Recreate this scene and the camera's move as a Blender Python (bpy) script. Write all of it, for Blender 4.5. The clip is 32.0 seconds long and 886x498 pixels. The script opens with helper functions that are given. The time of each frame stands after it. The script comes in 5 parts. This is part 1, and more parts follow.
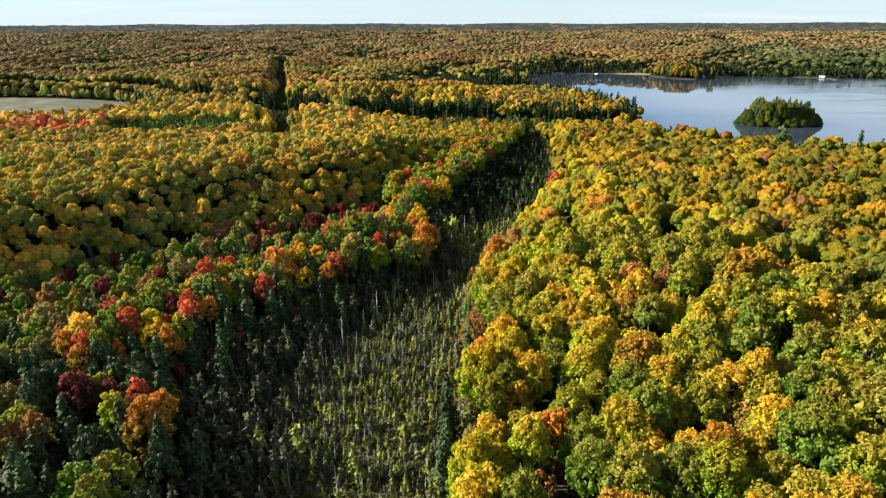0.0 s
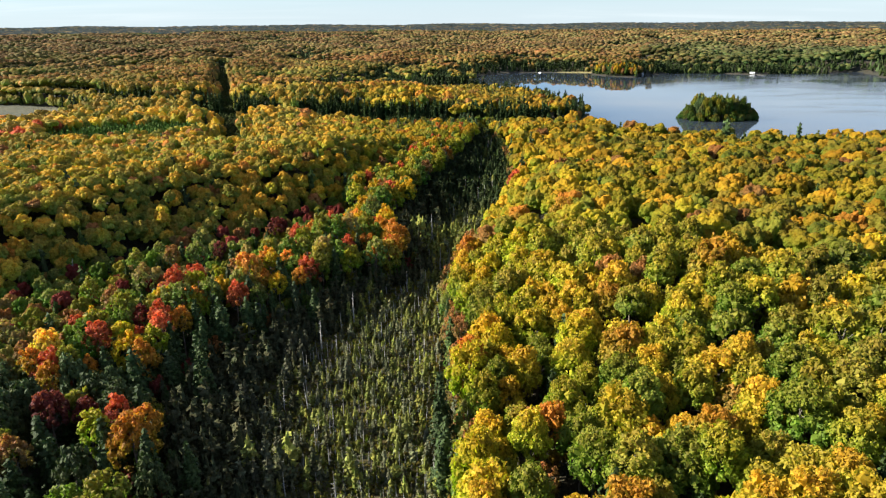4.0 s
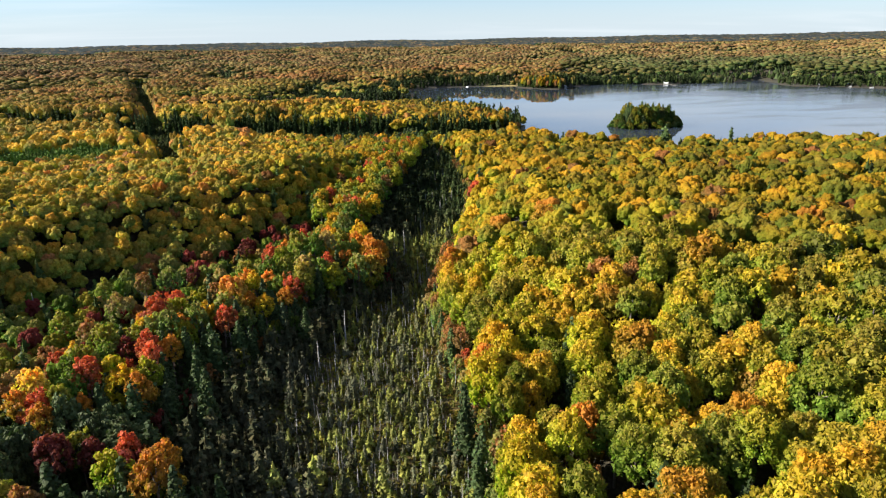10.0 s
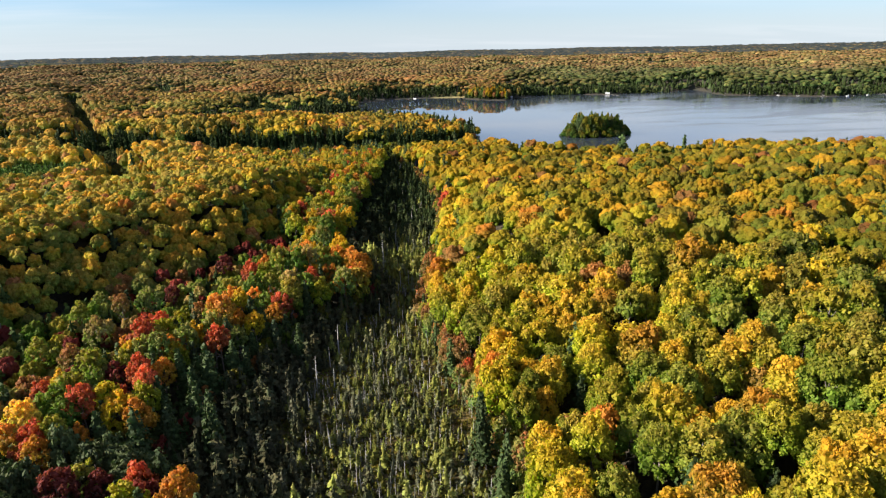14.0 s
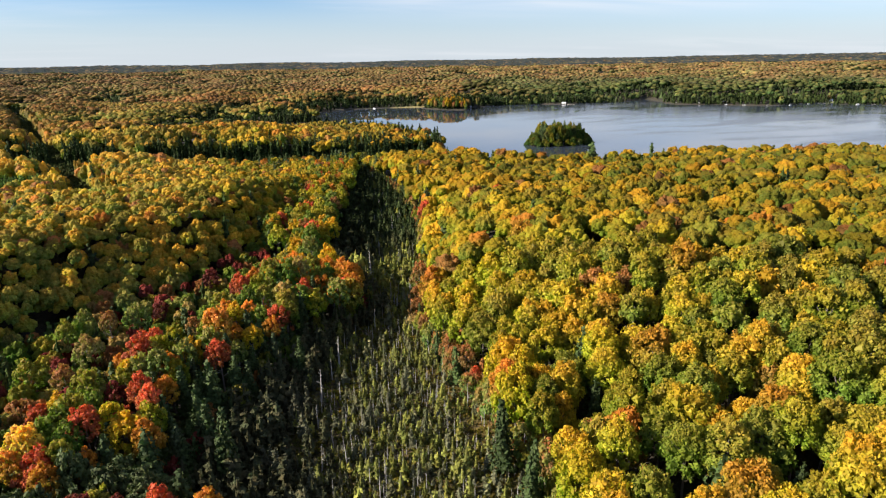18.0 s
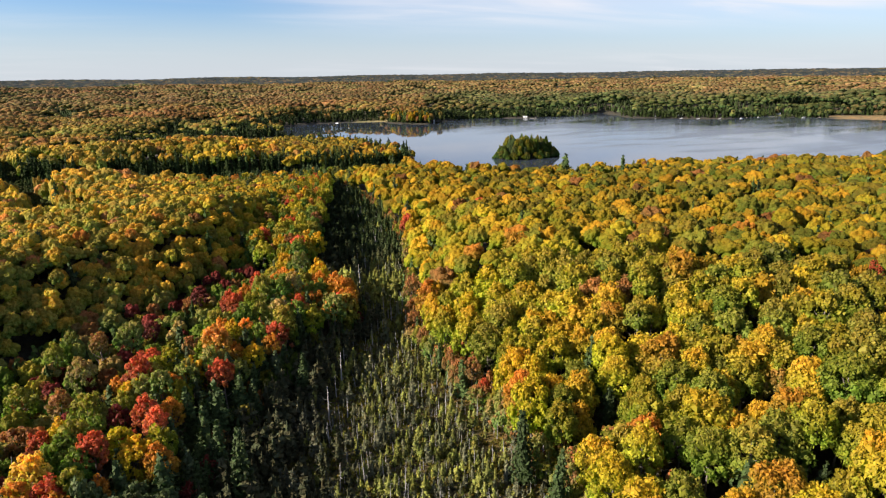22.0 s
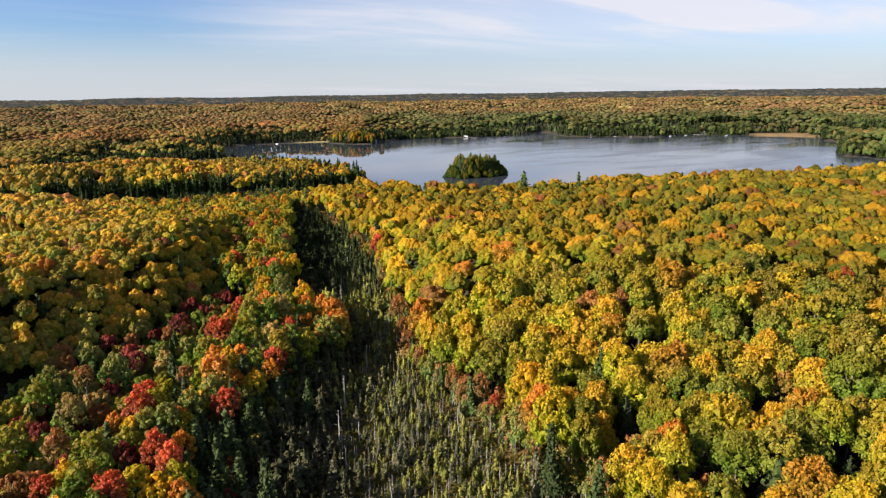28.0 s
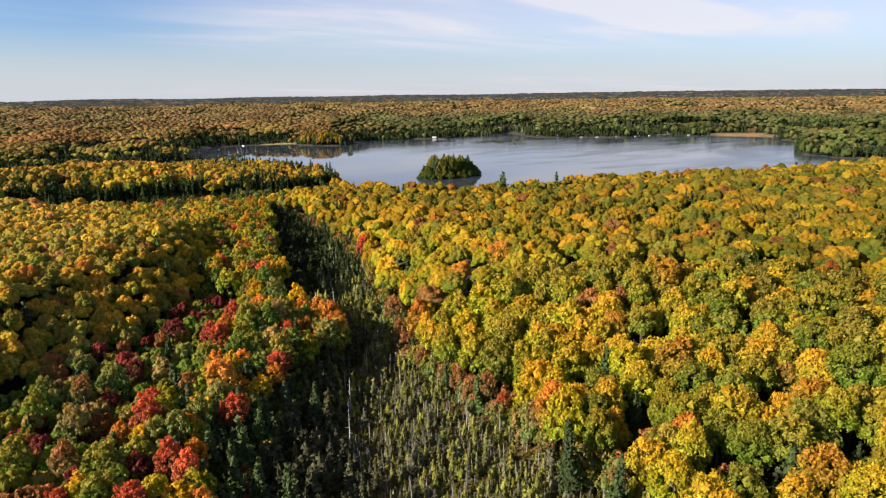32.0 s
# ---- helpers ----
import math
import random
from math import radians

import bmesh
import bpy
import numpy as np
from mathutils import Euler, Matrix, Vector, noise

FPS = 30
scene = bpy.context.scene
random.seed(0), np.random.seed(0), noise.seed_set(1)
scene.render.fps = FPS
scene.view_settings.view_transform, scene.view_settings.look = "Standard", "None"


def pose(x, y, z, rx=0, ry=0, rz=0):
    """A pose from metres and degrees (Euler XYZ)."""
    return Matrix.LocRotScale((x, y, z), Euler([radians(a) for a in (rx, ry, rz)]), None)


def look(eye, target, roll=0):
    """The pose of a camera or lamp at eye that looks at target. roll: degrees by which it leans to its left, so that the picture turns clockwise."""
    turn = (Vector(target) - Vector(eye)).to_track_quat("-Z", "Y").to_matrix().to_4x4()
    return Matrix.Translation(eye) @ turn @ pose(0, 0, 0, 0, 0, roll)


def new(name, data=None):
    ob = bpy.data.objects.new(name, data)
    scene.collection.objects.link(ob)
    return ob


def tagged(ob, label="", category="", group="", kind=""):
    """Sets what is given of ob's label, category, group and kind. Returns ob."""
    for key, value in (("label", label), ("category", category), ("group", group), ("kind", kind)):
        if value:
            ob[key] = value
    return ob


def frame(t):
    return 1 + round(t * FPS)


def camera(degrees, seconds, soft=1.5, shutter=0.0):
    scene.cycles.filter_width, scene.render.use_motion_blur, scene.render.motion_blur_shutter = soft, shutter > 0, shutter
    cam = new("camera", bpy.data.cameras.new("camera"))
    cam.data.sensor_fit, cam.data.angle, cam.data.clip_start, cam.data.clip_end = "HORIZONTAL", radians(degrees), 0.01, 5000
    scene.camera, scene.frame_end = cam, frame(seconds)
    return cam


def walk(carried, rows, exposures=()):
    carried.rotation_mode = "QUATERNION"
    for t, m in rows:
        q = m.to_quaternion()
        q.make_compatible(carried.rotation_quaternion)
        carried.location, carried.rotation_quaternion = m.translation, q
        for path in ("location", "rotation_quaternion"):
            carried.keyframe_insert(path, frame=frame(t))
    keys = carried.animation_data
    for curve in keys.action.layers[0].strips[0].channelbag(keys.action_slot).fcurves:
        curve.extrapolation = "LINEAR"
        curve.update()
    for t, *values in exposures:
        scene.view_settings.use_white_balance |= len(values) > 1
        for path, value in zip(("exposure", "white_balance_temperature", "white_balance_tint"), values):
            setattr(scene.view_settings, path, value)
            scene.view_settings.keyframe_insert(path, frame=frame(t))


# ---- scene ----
cam = camera(70.55, 32.0, 1.25)
PATH = [
    (0.0, (-0.00, -0.00, 78.00), 0.00, -19.94, -0.18),
    (0.5, (-0.95, 0.04, 77.96), -0.68, -19.97, -0.18),
    (1.0, (-1.88, 0.08, 77.93), -1.40, -20.00, -0.19),
    (1.5, (-2.78, 0.11, 77.89), -2.12, -19.98, -0.20),
    (2.0, (-3.67, 0.14, 77.85), -2.81, -19.98, -0.22),
    (2.5, (-4.59, 0.17, 77.81), -3.41, -19.98, -0.26),
    (3.0, (-5.54, 0.21, 77.77), -3.97, -19.97, -0.30),
    (3.5, (-6.53, 0.26, 77.73), -4.55, -19.94, -0.36),
    (5.5, (-11.23, 0.63, 77.55), -6.83, -19.89, -0.66),
    (6.0, (-12.55, 0.78, 77.50), -7.34, -19.90, -0.73),
    (6.5, (-13.88, 0.93, 77.45), -7.87, -19.82, -0.79),
    (7.0, (-15.25, 1.10, 77.40), -8.41, -19.68, -0.84),
    (7.5, (-16.67, 1.28, 77.36), -8.95, -19.43, -0.90),
    (8.0, (-18.12, 1.49, 77.32), -9.50, -19.23, -0.95),
    (8.5, (-19.62, 1.72, 77.28), -10.14, -19.09, -0.99),
    (9.0, (-21.15, 1.98, 77.24), -10.80, -18.98, -1.03),
    (9.5, (-22.69, 2.27, 77.21), -11.52, -18.81, -1.06),
    (10.0, (-24.25, 2.59, 77.17), -12.24, -18.65, -1.09),
    (10.5, (-25.81, 2.93, 77.13), -12.95, -18.45, -1.12),
    (11.0, (-27.36, 3.29, 77.09), -13.65, -18.31, -1.14),
    (11.5, (-28.89, 3.68, 77.05), -14.35, -18.18, -1.16),
    (12.0, (-30.40, 4.10, 77.03), -15.01, -18.09, -1.17),
    (12.5, (-31.88, 4.53, 77.03), -15.66, -18.01, -1.18),
    (13.0, (-33.35, 4.99, 77.04), -16.29, -17.89, -1.19),
    (13.5, (-34.81, 5.46, 77.05), -16.94, -17.80, -1.19),
    (14.0, (-36.26, 5.94, 77.07), -17.57, -17.72, -1.18),
    (14.5, (-37.70, 6.43, 77.09), -18.19, -17.60, -1.18),
    (16.5, (-43.19, 8.54, 77.09), -20.41, -17.23, -1.04),
    (17.0, (-44.51, 9.04, 77.06), -20.91, -17.15, -1.02),
    (17.5, (-45.83, 9.54, 77.03), -21.41, -17.01, -1.01),
    (18.0, (-47.14, 10.05, 77.00), -21.89, -16.93, -0.99),
    (18.5, (-48.45, 10.57, 76.98), -22.39, -16.79, -0.98),
    (19.0, (-49.75, 11.11, 76.96), -22.89, -16.70, -0.97),
    (19.5, (-51.03, 11.65, 76.94), -23.36, -16.56, -0.96),
    (20.0, (-52.29, 12.20, 76.94), -23.86, -16.34, -0.95),
    (20.5, (-53.54, 12.77, 76.94), -24.36, -16.11, -0.94),
    (21.0, (-54.76, 13.34, 76.95), -24.84, -15.96, -0.91),
    (21.5, (-55.97, 13.91, 76.95), -25.35, -15.84, -0.89),
    (22.0, (-57.17, 14.50, 76.94), -25.83, -15.74, -0.86),
    (22.5, (-58.38, 15.09, 76.93), -26.36, -15.62, -0.83),
    (23.0, (-59.60, 15.71, 76.92), -26.90, -15.51, -0.81),
    (23.5, (-60.83, 16.34, 76.90), -27.39, -15.44, -0.78),
    (24.0, (-62.07, 17.00, 76.89), -27.91, -15.33, -0.77),
    (24.5, (-63.31, 17.67, 76.87), -28.46, -15.22, -0.75),
    (25.0, (-64.56, 18.35, 76.86), -28.98, -15.09, -0.75),
    (25.5, (-65.80, 19.04, 76.84), -29.49, -14.94, -0.75),
    (27.5, (-70.65, 21.93, 76.71), -31.52, -14.04, -0.79),
    (28.0, (-71.76, 22.62, 76.72), -32.01, -14.05, -0.81),
    (28.5, (-72.85, 23.29, 76.73), -32.46, -14.05, -0.84),
    (29.0, (-73.92, 23.94, 76.73), -32.90, -14.03, -0.86),
    (29.5, (-74.97, 24.59, 76.74), -33.34, -14.02, -0.87),
    (30.0, (-75.99, 25.23, 76.75), -33.69, -14.02, -0.88),
    (30.5, (-76.99, 25.86, 76.75), -33.83, -14.01, -0.87),
    (31.0, (-78.00, 26.49, 76.74), -34.06, -14.02, -0.86),
    (31.5, (-79.00, 27.12, 76.72), -34.68, -13.98, -0.85),
    (32.0, (-80.01, 27.75, 76.70), -35.35, -13.99, -0.83),
]
walk(cam, [(t, pose(*eye, 0, 0, yaw) @ pose(0, 0, 0, 90 + pitch) @ pose(0, 0, 0, 0, 0, roll)) for t, eye, yaw, pitch, roll in PATH],
     [(0, 1.55, 6350, 3), (9, 1.47, 6400, 7), (19, 1.29, 6600, 12), (32, 1.16, 6800, 17)])

# ---- daylight: low autumn sun ahead on the west side, clear sky with thin high cloud
SUN_AZ, SUN_EL = math.radians(-81.0), math.radians(26.5)
SUN_DIR = Vector((math.sin(SUN_AZ) * math.cos(SUN_EL), math.cos(SUN_AZ) * math.cos(SUN_EL), math.sin(SUN_EL)))
sun_data = bpy.data.lights.new("sun", "SUN")
sun_data.energy, sun_data.angle, sun_data.color = 5.0, math.radians(0.55), (1.0, 0.93, 0.82)
sun = new("sun", sun_data)
sun.matrix_world = look(SUN_DIR * 100, (0, 0, 0))


def sky_world():
    world = bpy.data.worlds.new("sky")
    scene.world = world
    world.use_nodes = True
    nt = world.node_tree
    nt.nodes.clear()
    out = nt.nodes.new("ShaderNodeOutputWorld")
    bg = nt.nodes.new("ShaderNodeBackground")
    sky = nt.nodes.new("ShaderNodeTexSky")
    sky.sky_type, sky.sun_disc = "NISHITA", False
    sky.sun_elevation, sky.sun_rotation = SUN_EL, SUN_AZ
    sky.air_density, sky.dust_density, sky.ozone_density, sky.altitude = 1.0, 0.3, 3.0, 300
    # thin cloud sheet: the direction is projected on a level plane high above
    geo = nt.nodes.new("ShaderNodeTexCoord")
    sep = nt.nodes.new("ShaderNodeSeparateXYZ")
    nt.links.new(geo.outputs["Generated"], sep.inputs[0])

    def calc(op, a, b):
        n = nt.nodes.new("ShaderNodeMath")
        n.operation = op
        for i, v in enumerate((a, b)):
            if isinstance(v, (int, float)):
                n.inputs[i].default_value = v
            else:
                nt.links.new(v, n.inputs[i])
        return n.outputs[0]
    up = calc("ADD", calc("MAXIMUM", sep.outputs[2], 0.0), 0.07)
    comb = nt.nodes.new("ShaderNodeCombineXYZ")
    nt.links.new(calc("DIVIDE", sep.outputs[0], up), comb.inputs[0])
    nt.links.new(calc("DIVIDE", sep.outputs[1], up), comb.inputs[1])

    def cloud(scale, stretch, turn, lo, hi, detail, shift):
        mp = nt.nodes.new("ShaderNodeMapping")
        mp.inputs["Rotation"].default_value[2] = math.radians(turn)
        mp.inputs["Scale"].default_value = (scale, scale * stretch, 1)
        mp.inputs["Location"].default_value = shift
        nt.links.new(comb.outputs[0], mp.inputs["Vector"])
        nz = nt.nodes.new("ShaderNodeTexNoise")
        nz.inputs["Scale"].default_value, nz.inputs["Detail"].default_value = 1.0, detail
        nz.inputs["Roughness"].default_value, nz.inputs["Distortion"].default_value = 0.55, 0.6
        nt.links.new(mp.outputs[0], nz.inputs["Vector"])
        mr = nt.nodes.new("ShaderNodeMapRange")
        mr.interpolation_type = "SMOOTHSTEP"
        mr.inputs[1].default_value, mr.inputs[2].default_value = lo, hi
        nt.links.new(nz.outputs[0], mr.inputs[0])
        return mr.outputs[0]
    sheet = cloud(0.16, 1.0, 0, 0.42, 0.62, 3, CLOUD_SHIFT)
    streak = cloud(0.35, 2.6, 55, 0.36, 0.72, 5, (2.0, 5.0, 0))
    toward = calc("ADD", calc("MULTIPLY", sep.outputs[0], CLOUD_SIDE[0]), calc("MULTIPLY", sep.outputs[1], CLOUD_SIDE[1]))
    side = nt.nodes.new("ShaderNodeMapRange")
    side.interpolation_type = "SMOOTHSTEP"
    side.inputs[1].default_value, side.inputs[2].default_value = 0.66, 0.92
    nt.links.new(toward, side.inputs[0])
    rise = nt.nodes.new("ShaderNodeMapRange")
    rise.interpolation_type = "SMOOTHSTEP"
    rise.inputs[1].default_value, rise.inputs[2].default_value = 0.04, 0.095
    nt.links.new(sep.outputs[2], rise.inputs[0])
    body = calc("MULTIPLY", calc("MULTIPLY", side.outputs[0], rise.outputs[0]), calc("ADD", calc("MULTIPLY", streak, 0.6), 0.58))
    # unseen cloud veil overhead, added to fill the shadows with skylight
    high = nt.nodes.new("ShaderNodeMapRange")
    high.interpolation_type = "SMOOTHSTEP"
    for i, v in enumerate((0.2, 0.6, 0.0, 0.3)):
        high.inputs[i + 1].default_value = v
    nt.links.new(sep.outputs[2], high.inputs[0])
    body = calc("ADD", body, high.outputs[0])
    cover = calc("MINIMUM", calc("ADD", body, calc("MULTIPLY", calc("MULTIPLY", sheet, streak), 0.35)), 1.0)
    haze = nt.nodes.new("ShaderNodeMapRange")
    haze.interpolation_type = "SMOOTHSTEP"
    for i, v in enumerate((0.0, 0.11, HAZE, 0.0)):
        haze.inputs[i + 1].default_value = v
    nt.links.new(sep.outputs[2], haze.inputs[0])
    low_sky = nt.nodes.new("ShaderNodeMix")
    low_sky.data_type = "RGBA"
    nt.links.new(haze.outputs[0], low_sky.inputs[0])
    clear = nt.nodes.new("ShaderNodeMix")
    clear.data_type, clear.blend_type = "RGBA", "MULTIPLY"
    clear.inputs[0].default_value = 1.0
    nt.links.new(sky.outputs[0], clear.inputs[6])
    clear.inputs[7].default_value = SKY_TONE
    nt.links.new(clear.outputs[2], low_sky.inputs[6])
    low_sky.inputs[7].default_value = HAZE_COLOR
    mix = nt.nodes.new("ShaderNodeMix")
    mix.data_type = "RGBA"
    nt.links.new(calc("MULTIPLY", cover, 0.8), mix.inputs[0])
    nt.links.new(low_sky.outputs[2], mix.inputs[6])
    mix.inputs[7].default_value = CLOUD_COLOR
    nt.links.new(mix.outputs[2], bg.inputs[0])
    bg.inputs[1].default_value = SKY_STRENGTH
    nt.links.new(bg.outputs[0], out.inputs[0])


SKY_STRENGTH, CLOUD_SHIFT, CLOUD_SIDE, CLOUD_COLOR = 0.089, (0.4, 0.2, 0.0), (0.82, 0.57), (4.3, 4.4, 4.6, 1)
HAZE, HAZE_COLOR, SKY_TONE = 0.85, (3.1, 3.45, 3.8, 1), (0.44, 0.56, 0.73, 1)
sky_world()

# ---- materials


def material(name):
    m = bpy.data.materials.new(name)
    m.use_nodes = True
    nt = m.node_tree
    return m, nt, nt.nodes["Principled BSDF"], nt.nodes["Material Output"]


def node(nt, kind, **values):
    n = nt.nodes.new(kind)
    for key, value in values.items():
        n.inputs[key].default_value = value
    return n


def mix_color(nt, fac, a, b, blend="MIX"):
    n = nt.nodes.new("ShaderNodeMix")
    n.data_type, n.blend_type = "RGBA", blend
    for i, v in ((0, fac), (6, a), (7, b)):
        if isinstance(v, (int, float, tuple)):
            n.inputs[i].default_value = v
        else:
            nt.links.new(v, n.inputs[i])
    return n.outputs[2]


def ranged(nt, value, a, b, c, d):
    n = nt.nodes.new("ShaderNodeMapRange")
    for i, v in enumerate((a, b, c, d)):
        n.inputs[i + 1].default_value = v
    nt.links.new(value, n.inputs[0])
    return n.outputs[0]


def foliage(name, own_color, rough=0.6, through_light=0.32, spread=0.19, turned=False):
    """Leaves: the tree's own colour, some of them greener, lighter or darker, lit through from behind."""
    m, nt, bsdf, out = material(name)
    if own_color:
        col = nt.nodes.new("ShaderNodeObjectInfo").outputs["Color"]
    else:
        at = nt.nodes.new("ShaderNodeAttribute")
        at.attribute_name = "tint"
        col = at.outputs["Color"]
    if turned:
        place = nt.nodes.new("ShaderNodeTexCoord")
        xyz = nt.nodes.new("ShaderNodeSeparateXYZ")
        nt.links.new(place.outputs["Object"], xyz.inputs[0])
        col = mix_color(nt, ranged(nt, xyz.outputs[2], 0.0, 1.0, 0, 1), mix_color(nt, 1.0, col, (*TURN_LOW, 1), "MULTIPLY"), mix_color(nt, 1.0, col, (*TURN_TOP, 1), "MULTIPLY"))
    geo = nt.nodes.new("ShaderNodeNewGeometry")
    rnd = geo.outputs["Random Per Island"]
    nz = node(nt, "ShaderNodeTexNoise", Scale=0.55, Detail=3.0)
    tc = nt.nodes.new("ShaderNodeTexCoord")
    nt.links.new(tc.outputs["Object"], nz.inputs["Vector"])
    greener = mix_color(nt, 1.0, col, (0.62, 0.92, 0.75, 1), "MULTIPLY")
    warmer = mix_color(nt, 1.0, col, (1.22, 0.90, 0.7, 1), "MULTIPLY")
    a = mix_color(nt, ranged(nt, nz.outputs[0], 0.35, 0.65, 0, 1), greener, warmer)
    a2 = mix_color(nt, ranged(nt, rnd, 0.0, 1.0, 0, 1), greener, warmer)
    b = mix_color(nt, 0.6, col, mix_color(nt, 0.5, a, a2))
    rnd2 = node(nt, "ShaderNodeMath")
    rnd2.operation = "FRACT"
    seven = node(nt, "ShaderNodeMath")
    seven.operation = "MULTIPLY"
    seven.inputs[1].default_value = 7.31
    nt.links.new(rnd, seven.inputs[0])
    nt.links.new(seven.outputs[0], rnd2.inputs[0])
    rnd = rnd2.outputs[0]
    hsv = node(nt, "ShaderNodeHueSaturation")
    nt.links.new(b, hsv.inputs["Color"])
    nt.links.new(ranged(nt, rnd, 0, 1, 1 - spread, 1 + spread), hsv.inputs["Value"])
    nt.links.new(hsv.outputs[0], bsdf.inputs["Base Color"])
    relief = node(nt, "ShaderNodeTexNoise", Scale=5.0 if own_color else 1.3, Detail=3.0, Roughness=0.6)
    nt.links.new(tc.outputs["Object"], relief.inputs["Vector"])
    bump = node(nt, "ShaderNodeBump", Strength=0.5 if own_color else 0.9, Distance=0.12 if own_color else 0.9)
    nt.links.new(relief.outputs[0], bump.inputs["Height"])
    nt.links.new(bump.outputs[0], bsdf.inputs["Normal"])
    bsdf.inputs["Roughness"].default_value = rough
    bsdf.inputs["Specular IOR Level"].default_value = 0.18 if own_color else 0.05
    tr = nt.nodes.new("ShaderNodeBsdfTranslucent")
    nt.links.new(mix_color(nt, 1.0, hsv.outputs[0], (0.72, 1.12, 0.55, 1), "MULTIPLY"), tr.inputs["Color"])
    nt.links.new(bump.outputs[0], tr.inputs["Normal"])
    sh = nt.nodes.new("ShaderNodeMixShader")
    sh.inputs[0].default_value = through_light
    nt.links.new(bsdf.outputs[0], sh.inputs[1])
    nt.links.new(tr.outputs[0], sh.inputs[2])
    nt.links.new(sh.outputs[0], out.inputs[0])
    return m


def bark(name, a, b, scale):
    m, nt, bsdf, out = material(name)
    tc = nt.nodes.new("ShaderNodeTexCoord")
    mp = node(nt, "ShaderNodeMapping", Scale=(scale, scale, scale * 0.2))
    nt.links.new(tc.outputs["Object"], mp.inputs[0])
    nz = node(nt, "ShaderNodeTexNoise", Scale=3.0, Detail=5.0)
    nt.links.new(mp.outputs[0], nz.inputs["Vector"])
    nt.links.new(mix_color(nt, ranged(nt, nz.outputs[0], 0.35, 0.65, 0, 1), a, b), bsdf.inputs["Base Color"])
    bump = node(nt, "ShaderNodeBump", Strength=0.6, Distance=0.05)
    nt.links.new(nz.outputs[0], bump.inputs["Height"])
    nt.links.new(bump.outputs[0], bsdf.inputs["Normal"])
    bsdf.inputs["Roughness"].default_value = 0.9
    return m


def plain(name, color, rough=0.7, vary=0.15, scale=1.5, metal=0.0):
    m, nt, bsdf, out = material(name)
    tc = nt.nodes.new("ShaderNodeTexCoord")
    nz = node(nt, "ShaderNodeTexNoise", Scale=scale, Detail=5.0)
    nt.links.new(tc.outputs["Object"], nz.inputs["Vector"])
    dark = tuple(c * (1 - vary) for c in color[:3]) + (1,)
    light = tuple(min(1, c * (1 + vary)) for c in color[:3]) + (1,)
    nt.links.new(mix_color(nt, nz.outputs[0], dark, light), bsdf.inputs["Base Color"])
    bsdf.inputs["Roughness"].default_value, bsdf.inputs["Metallic"].default_value = rough, metal
    return m


def ground_material():
    m, nt, bsdf, out = material("earth_and_moss")
    at = nt.nodes.new("ShaderNodeAttribute")
    at.attribute_name = "tint"
    tc = nt.nodes.new("ShaderNodeTexCoord")
    big = node(nt, "ShaderNodeTexNoise", Scale=0.12, Detail=4.0)
    small = node(nt, "ShaderNodeTexNoise", Scale=1.3, Detail=6.0, Roughness=0.65)
    for n in (big, small):
        nt.links.new(tc.outputs["Object"], n.inputs["Vector"])
    a = mix_color(nt, ranged(nt, big.outputs[0], 0.35, 0.65, 0, 1), mix_color(nt, 1.0, at.outputs["Color"], (0.65, 0.75, 0.7, 1), "MULTIPLY"),
                  mix_color(nt, 1.0, at.outputs["Color"], (1.25, 1.08, 0.8, 1), "MULTIPLY"))
    b = mix_color(nt, ranged(nt, small.outputs[0], 0.38, 0.62, 0, 1), mix_color(nt, 1.0, a, (0.45, 0.42, 0.4, 1), "MULTIPLY"),
                  mix_color(nt, 1.0, a, (1.3, 1.3, 1.2, 1), "MULTIPLY"))
    nt.links.new(b, bsdf.inputs["Base Color"])
    bump = node(nt, "ShaderNodeBump", Strength=0.9, Distance=0.5)
    nt.links.new(small.outputs[0], bump.inputs["Height"])
    nt.links.new(bump.outputs[0], bsdf.inputs["Normal"])
    bsdf.inputs["Roughness"].default_value = 0.95
    return m


def water_material():
    m, nt, bsdf, out = material("lake_water")
    bsdf.inputs["Base Color"].default_value = (0.034, 0.043, 0.058, 1)
    bsdf.inputs["IOR"].default_value = 1.6
    tc = nt.nodes.new("ShaderNodeTexCoord")
    calm = node(nt, "ShaderNodeTexNoise", Scale=0.006, Detail=3.0, Distortion=1.2)
    mp = node(nt, "ShaderNodeMapping", Rotation=(0, 0, 0.5), Scale=(1.0, 2.6, 1))
    nt.links.new(tc.outputs["Object"], mp.inputs[0])
    nt.links.new(mp.outputs[0], calm.inputs["Vector"])
    xyz = nt.nodes.new("ShaderNodeSeparateXYZ")
    nt.links.new(tc.outputs["Object"], xyz.inputs[0])
    wind = ranged(nt, xyz.outputs[0], 290, 430, 0, 1)
    gusts = ranged(nt, calm.outputs[0], 0.4, 0.62, 0.0, 1.0)
    rough = nt.nodes.new("ShaderNodeMix")
    nt.links.new(wind, rough.inputs[0])
    nt.links.new(ranged(nt, gusts, 0, 1, 0.004, 0.05), rough.inputs[2])
    nt.links.new(ranged(nt, gusts, 0, 1, 0.09, 0.22), rough.inputs[3])
    nt.links.new(rough.outputs[0], bsdf.inputs["Roughness"])
    rip = node(nt, "ShaderNodeTexNoise", Scale=0.5, Detail=3.0)
    nt.links.new(tc.outputs["Object"], rip.inputs["Vector"])
    bump = node(nt, "ShaderNodeBump", Distance=0.1)
    nt.links.new(ranged(nt, wind, 0, 1, 0.04, 0.3), bump.inputs["Strength"])
    nt.links.new(rip.outputs[0], bump.inputs["Height"])
    nt.links.new(bump.outputs[0], bsdf.inputs["Normal"])
    return m


